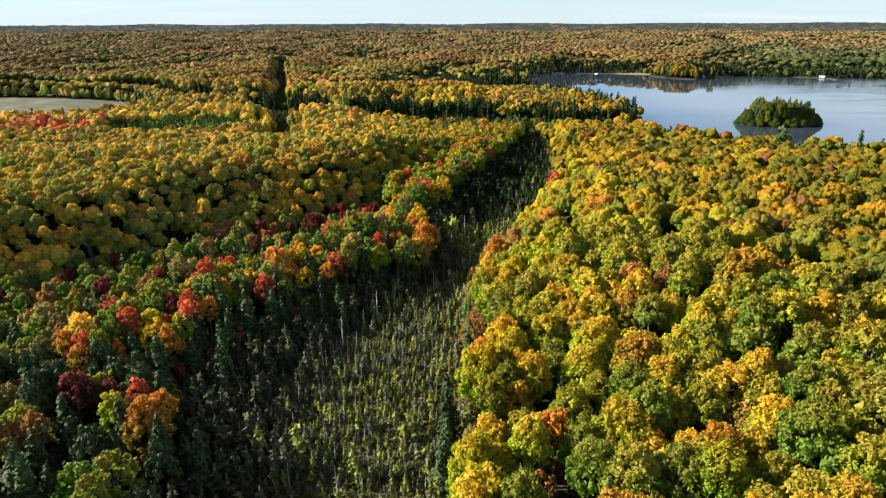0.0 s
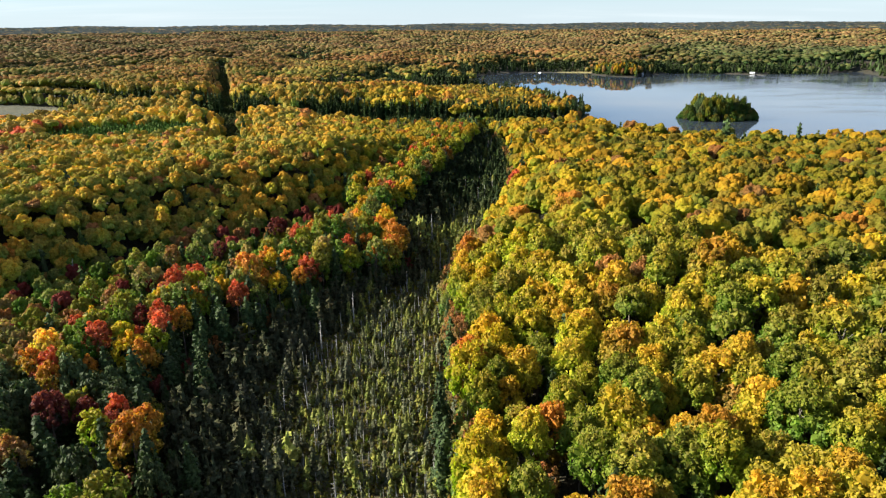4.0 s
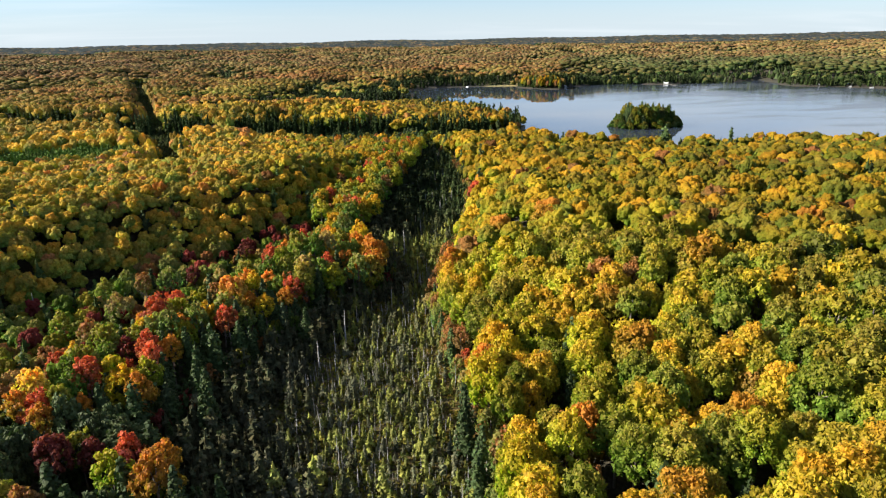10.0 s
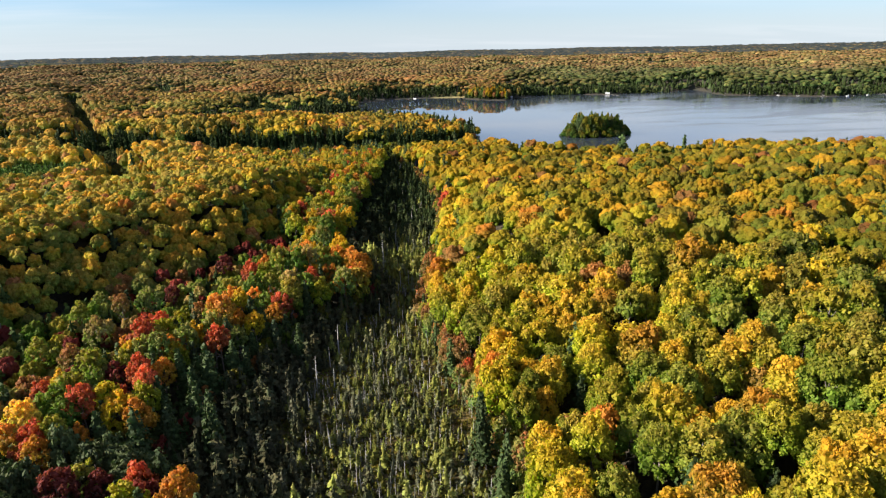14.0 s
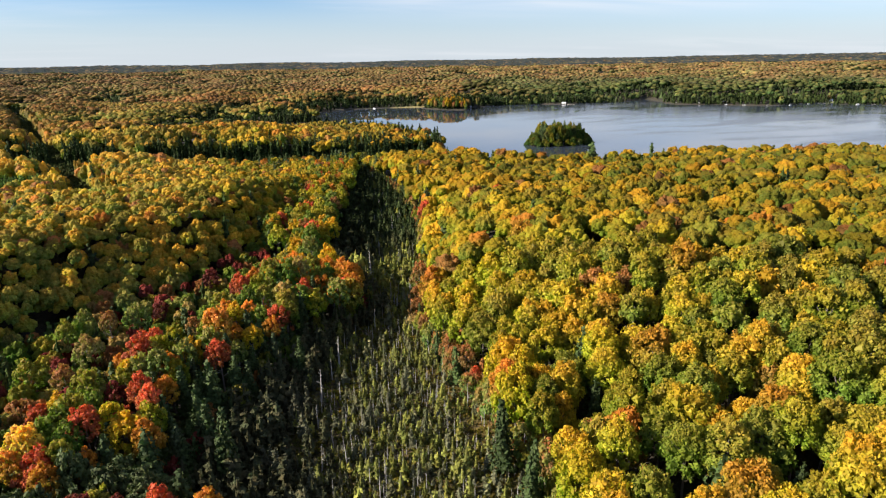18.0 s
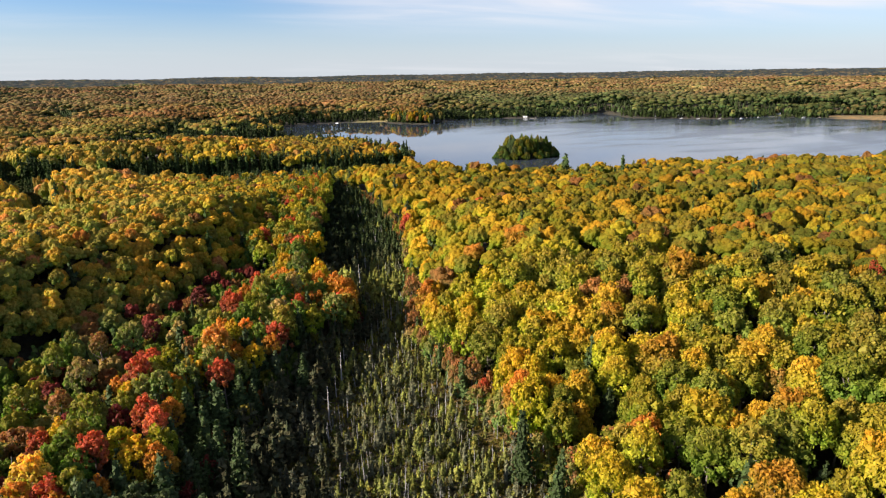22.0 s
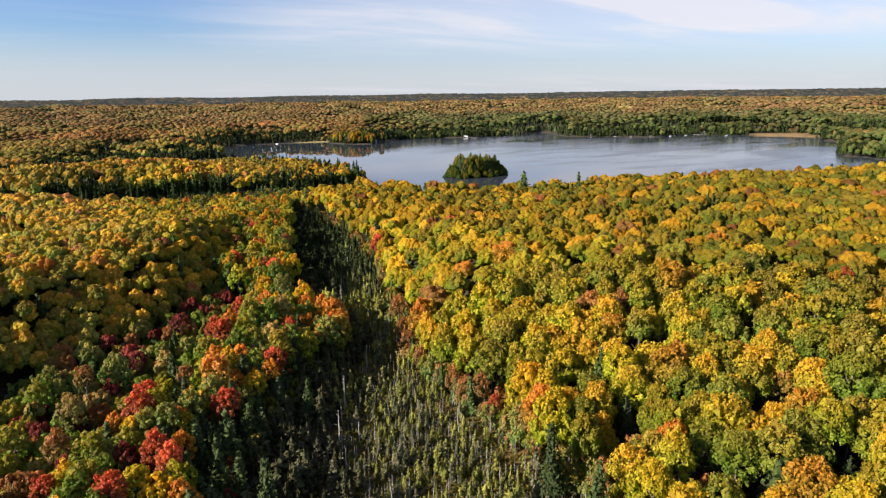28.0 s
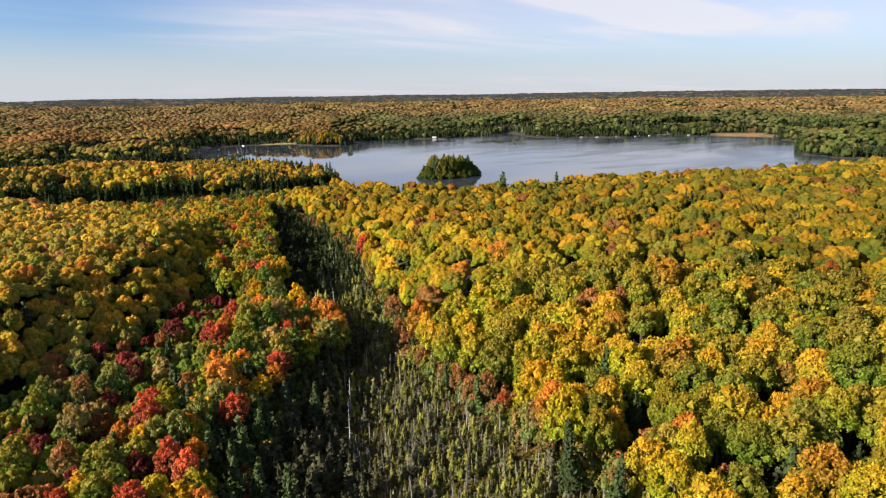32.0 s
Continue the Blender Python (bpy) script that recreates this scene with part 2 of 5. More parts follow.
# Crown tint by height: leaves turn from the top; also greener shade, warmer highlights.
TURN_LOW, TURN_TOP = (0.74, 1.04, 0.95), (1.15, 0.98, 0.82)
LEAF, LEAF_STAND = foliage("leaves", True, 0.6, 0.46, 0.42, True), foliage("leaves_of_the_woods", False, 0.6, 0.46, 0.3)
NEEDLE, NEEDLE_STAND = foliage("needles", True, 0.7, 0.12, 0.4), foliage("needles_of_the_woods", False, 0.7, 0.12, 0.4)
BARK, BARK_GREY = bark("bark", (0.09, 0.07, 0.055, 1), (0.2, 0.17, 0.14, 1), 2), bark("weathered_wood", (0.2, 0.18, 0.16, 1), (0.42, 0.4, 0.37, 1), 3)
EARTH, WATER = ground_material(), water_material()

# ---- the lie of the land


def smooth(v):
    v = np.clip(v, 0, 1)
    return v * v * (3 - 2 * v)


def edge_east(y):
    """The bog's east side, along the valley."""
    return np.interp(y, [-400, 40, 85, 101, 123, 151, 170, 186, 204, 244, 282, 327, 403, 440], [-90, -2, 5, 7, 8, 8, 9.5, 15, 21, 38, 50, 61, 67, 63])


def edge_west(y):
    return np.interp(y, [-400, 40, 83, 98, 113, 122, 136, 146, 156, 171, 177, 187, 193, 199, 212, 228, 244, 262, 300, 400, 440], [-150, -46, -43, -49, -56, -54, -49, -41, -33, -25, -12, 0, 0, -4, -8, -11, 2, 5, 20, 52, 60])


LAKE = np.array([(178, 549), (158, 600), (135, 680), (118, 780), (96, 880), (100, 935), (140, 990), (190, 1028), (240, 1030), (286, 1022), (318, 1008), (316, 968), (332, 936), (359, 914), (374, 945), (430, 966),
                 (500, 955), (550, 934), (592, 918), (650, 918), (712, 950), (735, 945), (702, 870), (688, 832), (733, 771), (787, 724), (840, 716), (905, 660), (925, 540), (880, 480), (775, 436), (694, 390),
                 (690, 345), (715, 295), (690, 220), (560, 205), (440, 245), (330, 300), (250, 332), (190, 350), (152, 395), (136, 445), (146, 500)], float)


def lake_side(x, y):
    """How far a place lies outside the lake's shore; negative on the water."""
    x, y = np.asarray(x, float), np.asarray(y, float)
    best, inside = np.full(x.shape, 1e9), np.zeros(x.shape, bool)
    for (ax, ay), (bx, by) in zip(LAKE, np.roll(LAKE, -1, 0)):
        dx, dy = bx - ax, by - ay
        k = np.clip(((x - ax) * dx + (y - ay) * dy) / (dx * dx + dy * dy), 0, 1)
        best = np.minimum(best, np.hypot(x - ax - k * dx, y - ay - k * dy))
        inside ^= ((ay > y) != (by > y)) & (x < dx * (y - ay) / (dy if dy else 1e-9) + ax)
    return np.where(inside, -best, best) + 2.5 * np.sin(x / 17 + y / 29)


ISLAND = (270.0, 508.0, 31.0, 17.0)


def island_side(x, y):
    return 1 - np.hypot((x - ISLAND[0]) / ISLAND[2], (y - ISLAND[1]) / ISLAND[3])


def waves(x, y, size, seed):
    r = np.random.RandomState(seed)
    v = 0
    for k in range(5):
        a, p, s = r.uniform(0, 6.28), r.uniform(0, 6.28), size * r.uniform(0.6, 1.7)
        v = v + np.sin((x * math.cos(a) + y * math.sin(a)) / s * 6.28 + p)
    return v / 5


def hollows(x, y):
    """Ridges and hollows of the wide woods, -1 to 1."""
    return 0.75 * waves(x, y, 250, 12) + 0.45 * waves(x, y, 120, 14)


def hollow(x, y):
    """The low wet ground before the middle ridge."""
    v = y - 497 + 0.25 * x
    near = np.interp(x, [-165, -83, -56, -28, -9, 20, 45, 70, 138], [508, 502, 483, 467, 448, 443, 450, 446, 427])
    return (v < 24 + 8 * waves(x, y, 55, 9)) & (y > near + 5 * waves(x, y, 40, 19)) & (x < 138) & (x > -165)


def bay_head(x, y):
    """The wet flat behind the middle ridge, at the head of the lake's west bay."""
    return (y > 690 + 12 * waves(x, y, 60, 17)) & (y < 784 + 6 * waves(x, y, 35, 18)) & (x > -85) & (x < 125)


def bog_side(x, y):
    """Metres outside the bog; negative on it."""
    d = np.maximum(edge_west(y) - x, x - edge_east(y))
    return np.where(y > 436, np.maximum(d, y - 436), d)


def hill_side(x, y):
    """Metres up the western hill from its foot; negative in the trough below it."""
    return y - np.interp(x, [-200, -150, -118, -100, -82, -65, -48, -33, -20, -8, 8], [100, 130, 158, 180, 198, 211, 221, 238, 262, 285, 320])


def in_trough(x, y):
    """The low ground between the bright strip and the western hill."""
    return (x < edge_west(y)) & (bog_side(x, y) > np.where(y < 203, 30, np.where(y > 240, 26, 12))) & (hill_side(x, y) < 5) & (y > 96)


def road_side(x, y):
    """Metres from the middle of the straight cut through the western woods."""
    d = np.abs((x + 88) + 0.241 * (y - 338)) * 0.972
    return np.where((y > 325) & (y < 1150), d, 1e3)


def meadow_side(x, y):
    u, v = (x + 430) * 0.93 - (y - 580) * 0.36, (y - 580) * 0.93 + (x + 430) * 0.36
    return (np.hypot(u / 170, v / 112) - 1) * 112


def field_side(x, y):
    a = (np.hypot((x - 946) / 40, (y - 600) / 64) - 1) * 40
    u, v = (x - 1800) * 0.5 - (y - 860) * 0.86, (x - 1800) * 0.86 + (y - 860) * 0.5
    b = (np.hypot((x - 895) / 40, (y - 712) / 13) - 1) * 13
    return np.minimum.reduce([a, b, (np.hypot(u / 110, v / 110) - 1) * 110])


def land(x, y):
    """The ground's height."""
    x, y = np.asarray(x, float), np.asarray(y, float)
    east = 13.5 * smooth((x - edge_east(y)) / np.interp(y, [80, 130, 170], [78, 62, 33])) * np.where(y > 140, np.exp(-((y - 140) / 150.0) ** 2), 1) * smooth((900 - x) / 500)
    west = 12.5 * smooth((hill_side(x, y) + 10) / 62) * smooth((edge_west(y) - x - 5) / 12) * np.interp(y + 30 * smooth((-95 - x) / 50), [100, 150, 285, 348, 400, 455, 490], [0.7, 1, 1, 0.14, 0.12, 0.26, 0.08])
    back = smooth((y - 325) / 60)
    west = west * (1 - back + back * smooth((-25 - x) / 80))
    mid = (9 - 7 * smooth((x - 10) / 90)) * np.exp(-((y - 592 + 0.15 * x) / 45.0) ** 2) * smooth((185 - x) / 60) * smooth((x + 700) / 200)
    far = smooth((np.hypot(x, y) - 500) / 900)
    roll = far * (5 + 7 * waves(x, y, 900, 3)) + smooth((np.hypot(x, y) - 420) / 300) * (3.5 + 10.5 * smooth((np.hypot(x, y) - 560) / 300)) * (1 - 0.85 * smooth((np.hypot(x, y) - 2300) / 1500)) * hollows(x, y)
    roll = roll * (1 - 0.9 * smooth((x - 10) / 60) * smooth((230 - x) / 40) * smooth((y - 470) / 40) * smooth((740 - y) / 60))
    r = np.hypot(x + 40, y)
    rim = 40 * smooth((r - 1900) / 2900) * (1 + 0.06 * waves(x, y, 2200, 8))
    h = 0.7 + east + west + mid + roll + rim
    h = np.where(meadow_side(x, y) < 25, np.minimum(h, 1.6), h)
    shore = lake_side(x, y)
    h = np.where(field_side(x, y) < 25, np.minimum(h, 0.4 + np.maximum(shore, 0) * 0.02), np.where(shore < 70, np.minimum(h, 0.35 + np.maximum(shore, 0) * 0.16 + smooth(shore / 70) * h), h))
    h = np.where(shore < 0, np.maximum(-1.6, 0.35 + shore * 0.4), h)
    isl = island_side(x, y)
    return np.where(isl > -0.1, np.maximum(h, -1.6 + smooth((isl + 0.1) / 0.4) * 3.4), h)


def mesh_of(name, verts, faces, mat, tint=None, flat=True):
    """A mesh of triangles from arrays, with one colour a corner point where tint is given."""
    me = bpy.data.meshes.new(name)
    verts, faces = np.ascontiguousarray(verts, np.float32), np.ascontiguousarray(faces, np.int32)
    n = faces.shape[1]
    me.vertices.add(len(verts))
    me.vertices.foreach_set("co", verts.ravel())
    me.loops.add(faces.size)
    me.loops.foreach_set("vertex_index", faces.ravel())
    me.polygons.add(len(faces))
    me.polygons.foreach_set("loop_start", np.arange(0, faces.size, n, dtype=np.int32))
    me.polygons.foreach_set("use_smooth", np.full(len(faces), not flat))
    if tint is not None:
        at = me.attributes.new("tint", "FLOAT_COLOR", "POINT")
        at.data.foreach_set("color", np.ascontiguousarray(np.c_[tint, np.ones(len(tint))], np.float32).ravel())
    me.update(calc_edges=True)
    me.materials.append(mat)
    return me


def part(name, me, parent, label=""):
    ob = new(name, me)
    ob.parent = parent
    return tagged(ob, label) if label else ob


def make_ground():
    turns, rings = 380, 200
    a = np.linspace(0, 2 * np.pi, turns, endpoint=False)
    r = 3 * (4930 / 3) ** (np.linspace(0, 1, rings) ** 0.8)
    aa, rr = np.meshgrid(a, r)
    x, y = -30 + (rr * np.sin(aa)).ravel(), (rr * np.cos(aa)).ravel()
    x, y = np.append(x, -30), np.append(y, 0)
    z = land(x, y)
    i, j = np.meshgrid(np.arange(rings - 1), np.arange(turns), indexing="ij")
    p, q = (i * turns + j).ravel(), (i * turns + (j + 1) % turns).ravel()
    faces = np.concatenate([np.c_[p, p + turns, q + turns], np.c_[p, q + turns, q],
                            np.c_[np.full(turns, len(x) - 1), np.arange(turns), (np.arange(turns) + 1) % turns]])
    tint = np.tile((0.045, 0.036, 0.022), (len(x), 1))
    bog, mead, shore, cut, fld = bog_side(x, y), meadow_side(x, y), lake_side(x, y), road_side(x, y), field_side(x, y)
    tint[bog < 2] = (0.08, 0.064, 0.02)
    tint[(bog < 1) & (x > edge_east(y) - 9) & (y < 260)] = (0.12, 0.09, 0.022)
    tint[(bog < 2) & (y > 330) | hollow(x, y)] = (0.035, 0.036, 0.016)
    # floor of the cut darkened for the shade between its trees
    tint[cut < 9] = (0.02, 0.026, 0.012)
    tint[mead < 0] = (0.07, 0.066, 0.03)
    tint[(mead < 0) & (np.abs(waves(x, y, 90, 15)) < 0.06)] = (0.13, 0.12, 0.06)
    tint[fld < 0] = (0.25, 0.165, 0.07)
    tint[(fld < 0) & (x < 960) & (y > 690)] = (0.13, 0.15, 0.045)
    tint[np.abs(shore) < 6] = (0.035, 0.034, 0.022)
    tint[(np.hypot(x - 300, y - 1015) < 26) & (shore > -20)] = (0.33, 0.28, 0.13)
    tint[island_side(x, y) > -0.15] = (0.03, 0.03, 0.018)
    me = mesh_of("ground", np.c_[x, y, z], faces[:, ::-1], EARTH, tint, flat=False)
    tagged(new("ground", me), "rolling forest floor with a mossy bog and tan meadows", "ground", kind="structure")


make_ground()
water_me = bpy.data.meshes.new("water")
water_me.from_pydata([(80, 180, 0), (960, 180, 0), (960, 1050, 0), (80, 1050, 0)], [], [(0, 1, 2, 3)])
water_me.materials.append(WATER)
tagged(new("water", water_me), "calm lake reflecting pale sky and dark shoreline trees", "lake", kind="structure")

# ---- tree shapes
GOLDEN = math.pi * (3 - math.sqrt(5))
T = (1 + 5 ** 0.5) / 2
ICO_V = np.array([(-1, T, 0), (1, T, 0), (-1, -T, 0), (1, -T, 0), (0, -1, T), (0, 1, T), (0, -1, -T), (0, 1, -T), (T, 0, -1), (T, 0, 1), (-T, 0, -1), (-T, 0, 1)]) / math.hypot(1, T)
ICO_F = np.array([[int(c, 16) for c in f] for f in "0b5 051 017 07a 0ab 159 5b4 ba2 a76 718 394 342 326 368 389 495 24b 62a 867 981".split()])


def unit(v):
    return v / np.maximum(np.linalg.norm(v, axis=-1, keepdims=True), 1e-9)


OCT_V = np.array([(1, 0, 0), (0, 1, 0), (-1, 0, 0), (0, -1, 0), (0, 0, 1), (0, 0, -1)], float)
OCT_F = np.array([(0, 1, 4), (1, 2, 4), (2, 3, 4), (3, 0, 4), (1, 0, 5), (2, 1, 5), (3, 2, 5), (0, 3, 5)])


def leaf_cards(rng, centers, normals, size, tilt, long=1.0):
    """Small bent leaf sprays: four-cornered, two triangles each."""
    n = len(centers)
    nrm = unit(normals + rng.normal(0, tilt, (n, 3)))
    u = unit(np.cross(nrm, rng.normal(0, 1, (n, 3))))
    v = np.cross(nrm, u)
    s = size * rng.uniform(0.6, 1.35, (n, 1))
    k = rng.uniform(0.75, 1.25, (n, 4))
    c = np.stack([centers + u * s * k[:, :1] * long, centers + v * s * k[:, 1:2] - nrm * s * 0.25, centers - u * s * k[:, 2:3] * long, centers - v * s * k[:, 3:] - nrm * s * 0.25], 1)
    base = np.arange(n)[:, None] * 4
    return c.reshape(-1, 3), np.concatenate([base + [0, 1, 2], base + [0, 2, 3]])


def join(pieces):
    vs, fs, n = [], [], 0
    for v, f in pieces:
        vs.append(v)
        fs.append(f + n)
        n += len(v)
    return np.concatenate(vs), np.concatenate(fs)


def broad_crown(rng, lobes, leaves, leaf, core=0.86, low=-0.25, sharp=1.0, round_core=False, taper=0.0, long=1.0, uneven=0.07, plump=1.45):
    """A round crown about one unit in radius and 1.15 high above its middle: lobes of leaf sprays round dark inner masses."""
    pieces = []
    k = np.arange(lobes) + 0.5
    cz = 1 - k / lobes * (1 - low)
    ang = k * GOLDEN + rng.uniform(0, 6.28)
    d = np.c_[np.cos(ang) * np.sqrt(1 - np.minimum(cz ** 2, 1)), np.sin(ang) * np.sqrt(1 - np.minimum(cz ** 2, 1)), cz]
    d = unit(d + rng.normal(0, 0.12, d.shape))
    rad = plump / math.sqrt(lobes) * rng.uniform(0.75, 1.25, lobes)
    reach = 1.0 - rad * 0.8 + rng.normal(0, uneven, lobes)
    cen = d * reach[:, None] * np.array([1, 1, 1.15])
    cen[:, :2] *= 1 - taper * np.clip(cen[:, 2:], 0, 1)
    for c, r, dd in zip(cen, rad, d):
        ball, sides = (ICO_V, ICO_F) if round_core else (OCT_V, OCT_F)
        q = ball * (r * core) * rng.uniform(0.85, 1.15, (len(ball), 1))
        pieces.append((q @ np.array(Euler(rng.uniform(0, 6, 3)).to_matrix()) + c, sides))
        if leaves:
            w = unit(rng.normal(0, 1, (leaves, 3)) + dd * 0.75 + np.array([0, 0, 0.25]))
            v, f = leaf_cards(rng, c + w * r * rng.uniform(0.82, 1.12, (leaves, 1)), w, leaf, 0.3 * sharp, long)
            pieces.append((v, f))
    return join(pieces)


def finer(v, f):
    """Each triangle of a ball into four."""
    v, seen, out = [tuple(p) for p in v], {}, []

    def middle(a, b):
        key = (min(a, b), max(a, b))
        if key not in seen:
            seen[key] = len(v)
            v.append(tuple(unit((np.array(v[a]) + np.array(v[b])) / 2)))
        return seen[key]
    for a, b, c in f:
        ab, bc, ca = middle(a, b), middle(b, c), middle(c, a)
        out += [(a, ab, ca), (b, bc, ab), (c, ca, bc), (ab, bc, ca)]
    return np.array(v), np.array(out)


BALLS = [(ICO_V, ICO_F)]
for _ in range(3):
    BALLS.append(finer(*BALLS[-1]))


def dome_crown(rng, level, puffs, depth, low, cards=0, leaf=0.1, rough=0.03):
    """A domed crown of about one unit in radius: one skin of rounded puffs with creases between them, and loose sprays on it."""
    v, f = BALLS[level]
    f = f[v[f][:, :, 2].max(1) > low]
    used, f = np.unique(f, return_inverse=True)
    v, f = v[used], f.reshape(-1, 3)
    k = np.arange(puffs) + 0.5
    cz = 1 - k / puffs * (1 - low)
    ang = k * GOLDEN + rng.uniform(0, 6.28)
    flat = np.sqrt(1 - cz ** 2)
    d = unit(np.c_[np.cos(ang) * flat, np.sin(ang) * flat, cz] + rng.normal(0, 0.16, (puffs, 3)))
    wide = 2.15 * math.sqrt((1 - low) / 2 / puffs) * rng.uniform(0.8, 1.25, puffs)
    reach = rng.uniform(0.75, 1.1, puffs)
    away = np.arccos(np.clip(v @ d.T, -1, 1)) / wide
    r = 1 - depth + depth * (np.sqrt(np.clip(1 - away ** 2, 0, 1)) * reach).max(1)
    lean = unit(rng.normal(0, 1, (3, 3)))
    r = r * (1 + 0.07 * np.sin(3 * (v @ lean.T) + rng.uniform(0, 6, 3)).sum(1) / 1.5) + rng.normal(0, rough, len(v))
    p = v * r[:, None] * (1, 1, 1.15)
    if not cards:
        return p, f
    pick = rng.randint(0, len(f), cards)
    mid = p[f[pick]].mean(1)
    return join([(p, f), leaf_cards(rng, mid * rng.uniform(0.96, 1.09, (cards, 1)), unit(mid), leaf, 0.6, 1.3)])


def tube(points, radii, sides=6):
    pts = np.asarray(points, float)
    vs = []
    for i, (p, r) in enumerate(zip(pts, radii)):
        t = unit(pts[min(i + 1, len(pts) - 1)] - pts[max(i - 1, 0)])
        u = unit(np.cross(t, (0.31, 0.95, 0.02)))
        w = np.cross(t, u)
        a = np.arange(sides) / sides * 2 * np.pi
        vs.append(p + r * (np.cos(a)[:, None] * u + np.sin(a)[:, None] * w))
    n, s = len(pts), sides
    i, j = np.meshgrid(np.arange(n - 1), np.arange(s), indexing="ij")
    p, q = (i * s + j).ravel(), (i * s + (j + 1) % s).ravel()
    return np.concatenate(vs), np.concatenate([np.c_[p, q, q + s], np.c_[p, q + s, p + s]])


def broad_trunk(rng, height, crown_r):
    """Tapered trunk with limbs that reach into the crown."""
    bend = rng.normal(0, 0.25, (4, 3)) * np.array([[0], [0.6], [1], [1]])
    z = np.array([-0.6, height * 0.3, height * 0.58, height * 0.82])
    pts = np.c_[bend[:, :2], z]
    pieces = [tube(pts, [0.27, 0.2, 0.15, 0.06])]
    for k in range(6):
        a, z0 = k * GOLDEN + rng.uniform(0, 1), height * rng.uniform(0.42, 0.68)
        out = crown_r * rng.uniform(0.55, 0.8)
        p0 = np.array([0, 0, z0])
        p2 = np.array([math.cos(a) * out, math.sin(a) * out, min(z0 + out * 0.9, height * 0.86)])
        pieces.append(tube([p0, p0 * 0.45 + p2 * 0.55 + (0, 0, -0.4), p2], [0.1, 0.07, 0.025], 4))
    return join(pieces)


def shaggy_crown(rng, sprays, spray, width=0.2, bare=0.1):
    """A full conifer one unit high: a slim dark core hung with needle sprays in uneven tiers."""
    z = bare + (1 - bare) * (1 - np.sqrt(rng.uniform(0, 1, sprays)))
    a = rng.uniform(0, 6.283, sprays)
    tier = 0.5 + 0.35 * np.sin(z * 60 + 2.0 * np.sin(a * 2 + rng.uniform(0, 6)))
    lump = 0.85 + 0.3 * np.sin(a * 3 + z * 9 + rng.uniform(0, 6))
    r = width * (1 - z) ** 0.75 * (0.62 + 0.42 * tier) * lump + 0.006
    d = np.c_[np.cos(a), np.sin(a), 0 * a]
    p = d * r[:, None] + np.c_[0 * a, 0 * a, z - r * 0.25]
    n = unit(d * 0.7 + (0, 0, 0.6))
    cards = leaf_cards(rng, p, n, spray, 0.5)
    zc = np.array([bare, 0.45, 0.8, 0.97])
    return join([tube(np.c_[zc * 0, zc * 0, zc], width * 0.5 * np.array([1, 0.66, 0.3, 0.02]), 6), cards])


def snag_shape(rng, twigs):
    """A dead standing stem one unit high with short broken branches."""
    pieces = [tube([(0, 0, -0.05), (0.01, 0, 0.5), (0.0, 0.01, 1.0)], [0.018, 0.012, 0.003], 5)]
    for k in range(twigs):
        z, a = rng.uniform(0.25, 0.95), rng.uniform(0, 6.28)
        ln = (1.05 - z) * rng.uniform(0.1, 0.22)
        pieces.append(tube([(0, 0, z), (math.cos(a) * ln, math.sin(a) * ln, z + rng.uniform(-0.04, 0.04))], [0.005, 0.0015], 3))
    return join(pieces)


def stand(name, label, templates, pos, scale, tint, mat, rng, category="woods", flat=True):
    """Uncountable trees as one mesh: each of the shapes set at its place with its own turn, size and colour."""
    vs, fs, cs, n = [], [], [], 0
    pick = rng.randint(0, len(templates), len(pos))
    turn = rng.uniform(0, 6.283, len(pos))
    for i, (v, f) in enumerate(templates):
        m = pick == i
        if not m.any():
            continue
        c, s = np.cos(turn[m])[:, None], np.sin(turn[m])[:, None]
        sc = scale[m]
        x = (v[:, 0] * c - v[:, 1] * s) * sc[:, :1] + pos[m, :1]
        y = (v[:, 0] * s + v[:, 1] * c) * sc[:, :1] + pos[m, 1:2]
        z = v[:, 2] * sc[:, 1:2] + pos[m, 2:3]
        k = m.sum()
        vs.append(np.stack([x, y, z], -1).reshape(-1, 3))
        fs.append((f[None] + (np.arange(k) * len(v))[:, None, None]).reshape(-1, 3) + n)
        # the same low-shade and top-highlight tint, worked out per vertex
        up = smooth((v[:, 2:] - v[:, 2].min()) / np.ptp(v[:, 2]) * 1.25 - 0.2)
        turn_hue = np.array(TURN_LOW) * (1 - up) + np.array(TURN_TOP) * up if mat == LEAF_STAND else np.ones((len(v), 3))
        cs.append((tint[m][:, None] * turn_hue[None] * rng.uniform(0.8, 1.2, (k, len(v), 1))).reshape(-1, 3))
        n += k * len(v)
    me = mesh_of(name, np.concatenate(vs), np.concatenate(fs), mat, np.concatenate(cs), flat)
    return tagged(new(name, me), label, category, kind="stuff")


# ---- colours of the leaves
HUES = {"lime": (0.25, 0.215, 0.02), "yellow": (0.39, 0.285, 0.02), "gold": (0.47, 0.27, 0.02), "olive": (0.205, 0.178, 0.03), "green": (0.118, 0.16, 0.028),
        "orange": (0.45, 0.172, 0.03), "red": (0.45, 0.085, 0.045), "rust": (0.28, 0.122, 0.052), "maroon": (0.15, 0.03, 0.03), "tan": (0.28, 0.19, 0.08), "pale": (0.2, 0.195, 0.06),
        "spruce": (0.04, 0.06, 0.018), "tamarack": (0.19, 0.19, 0.046), "bluegreen": (0.054, 0.07, 0.03), "bog": (0.1, 0.1, 0.054)}


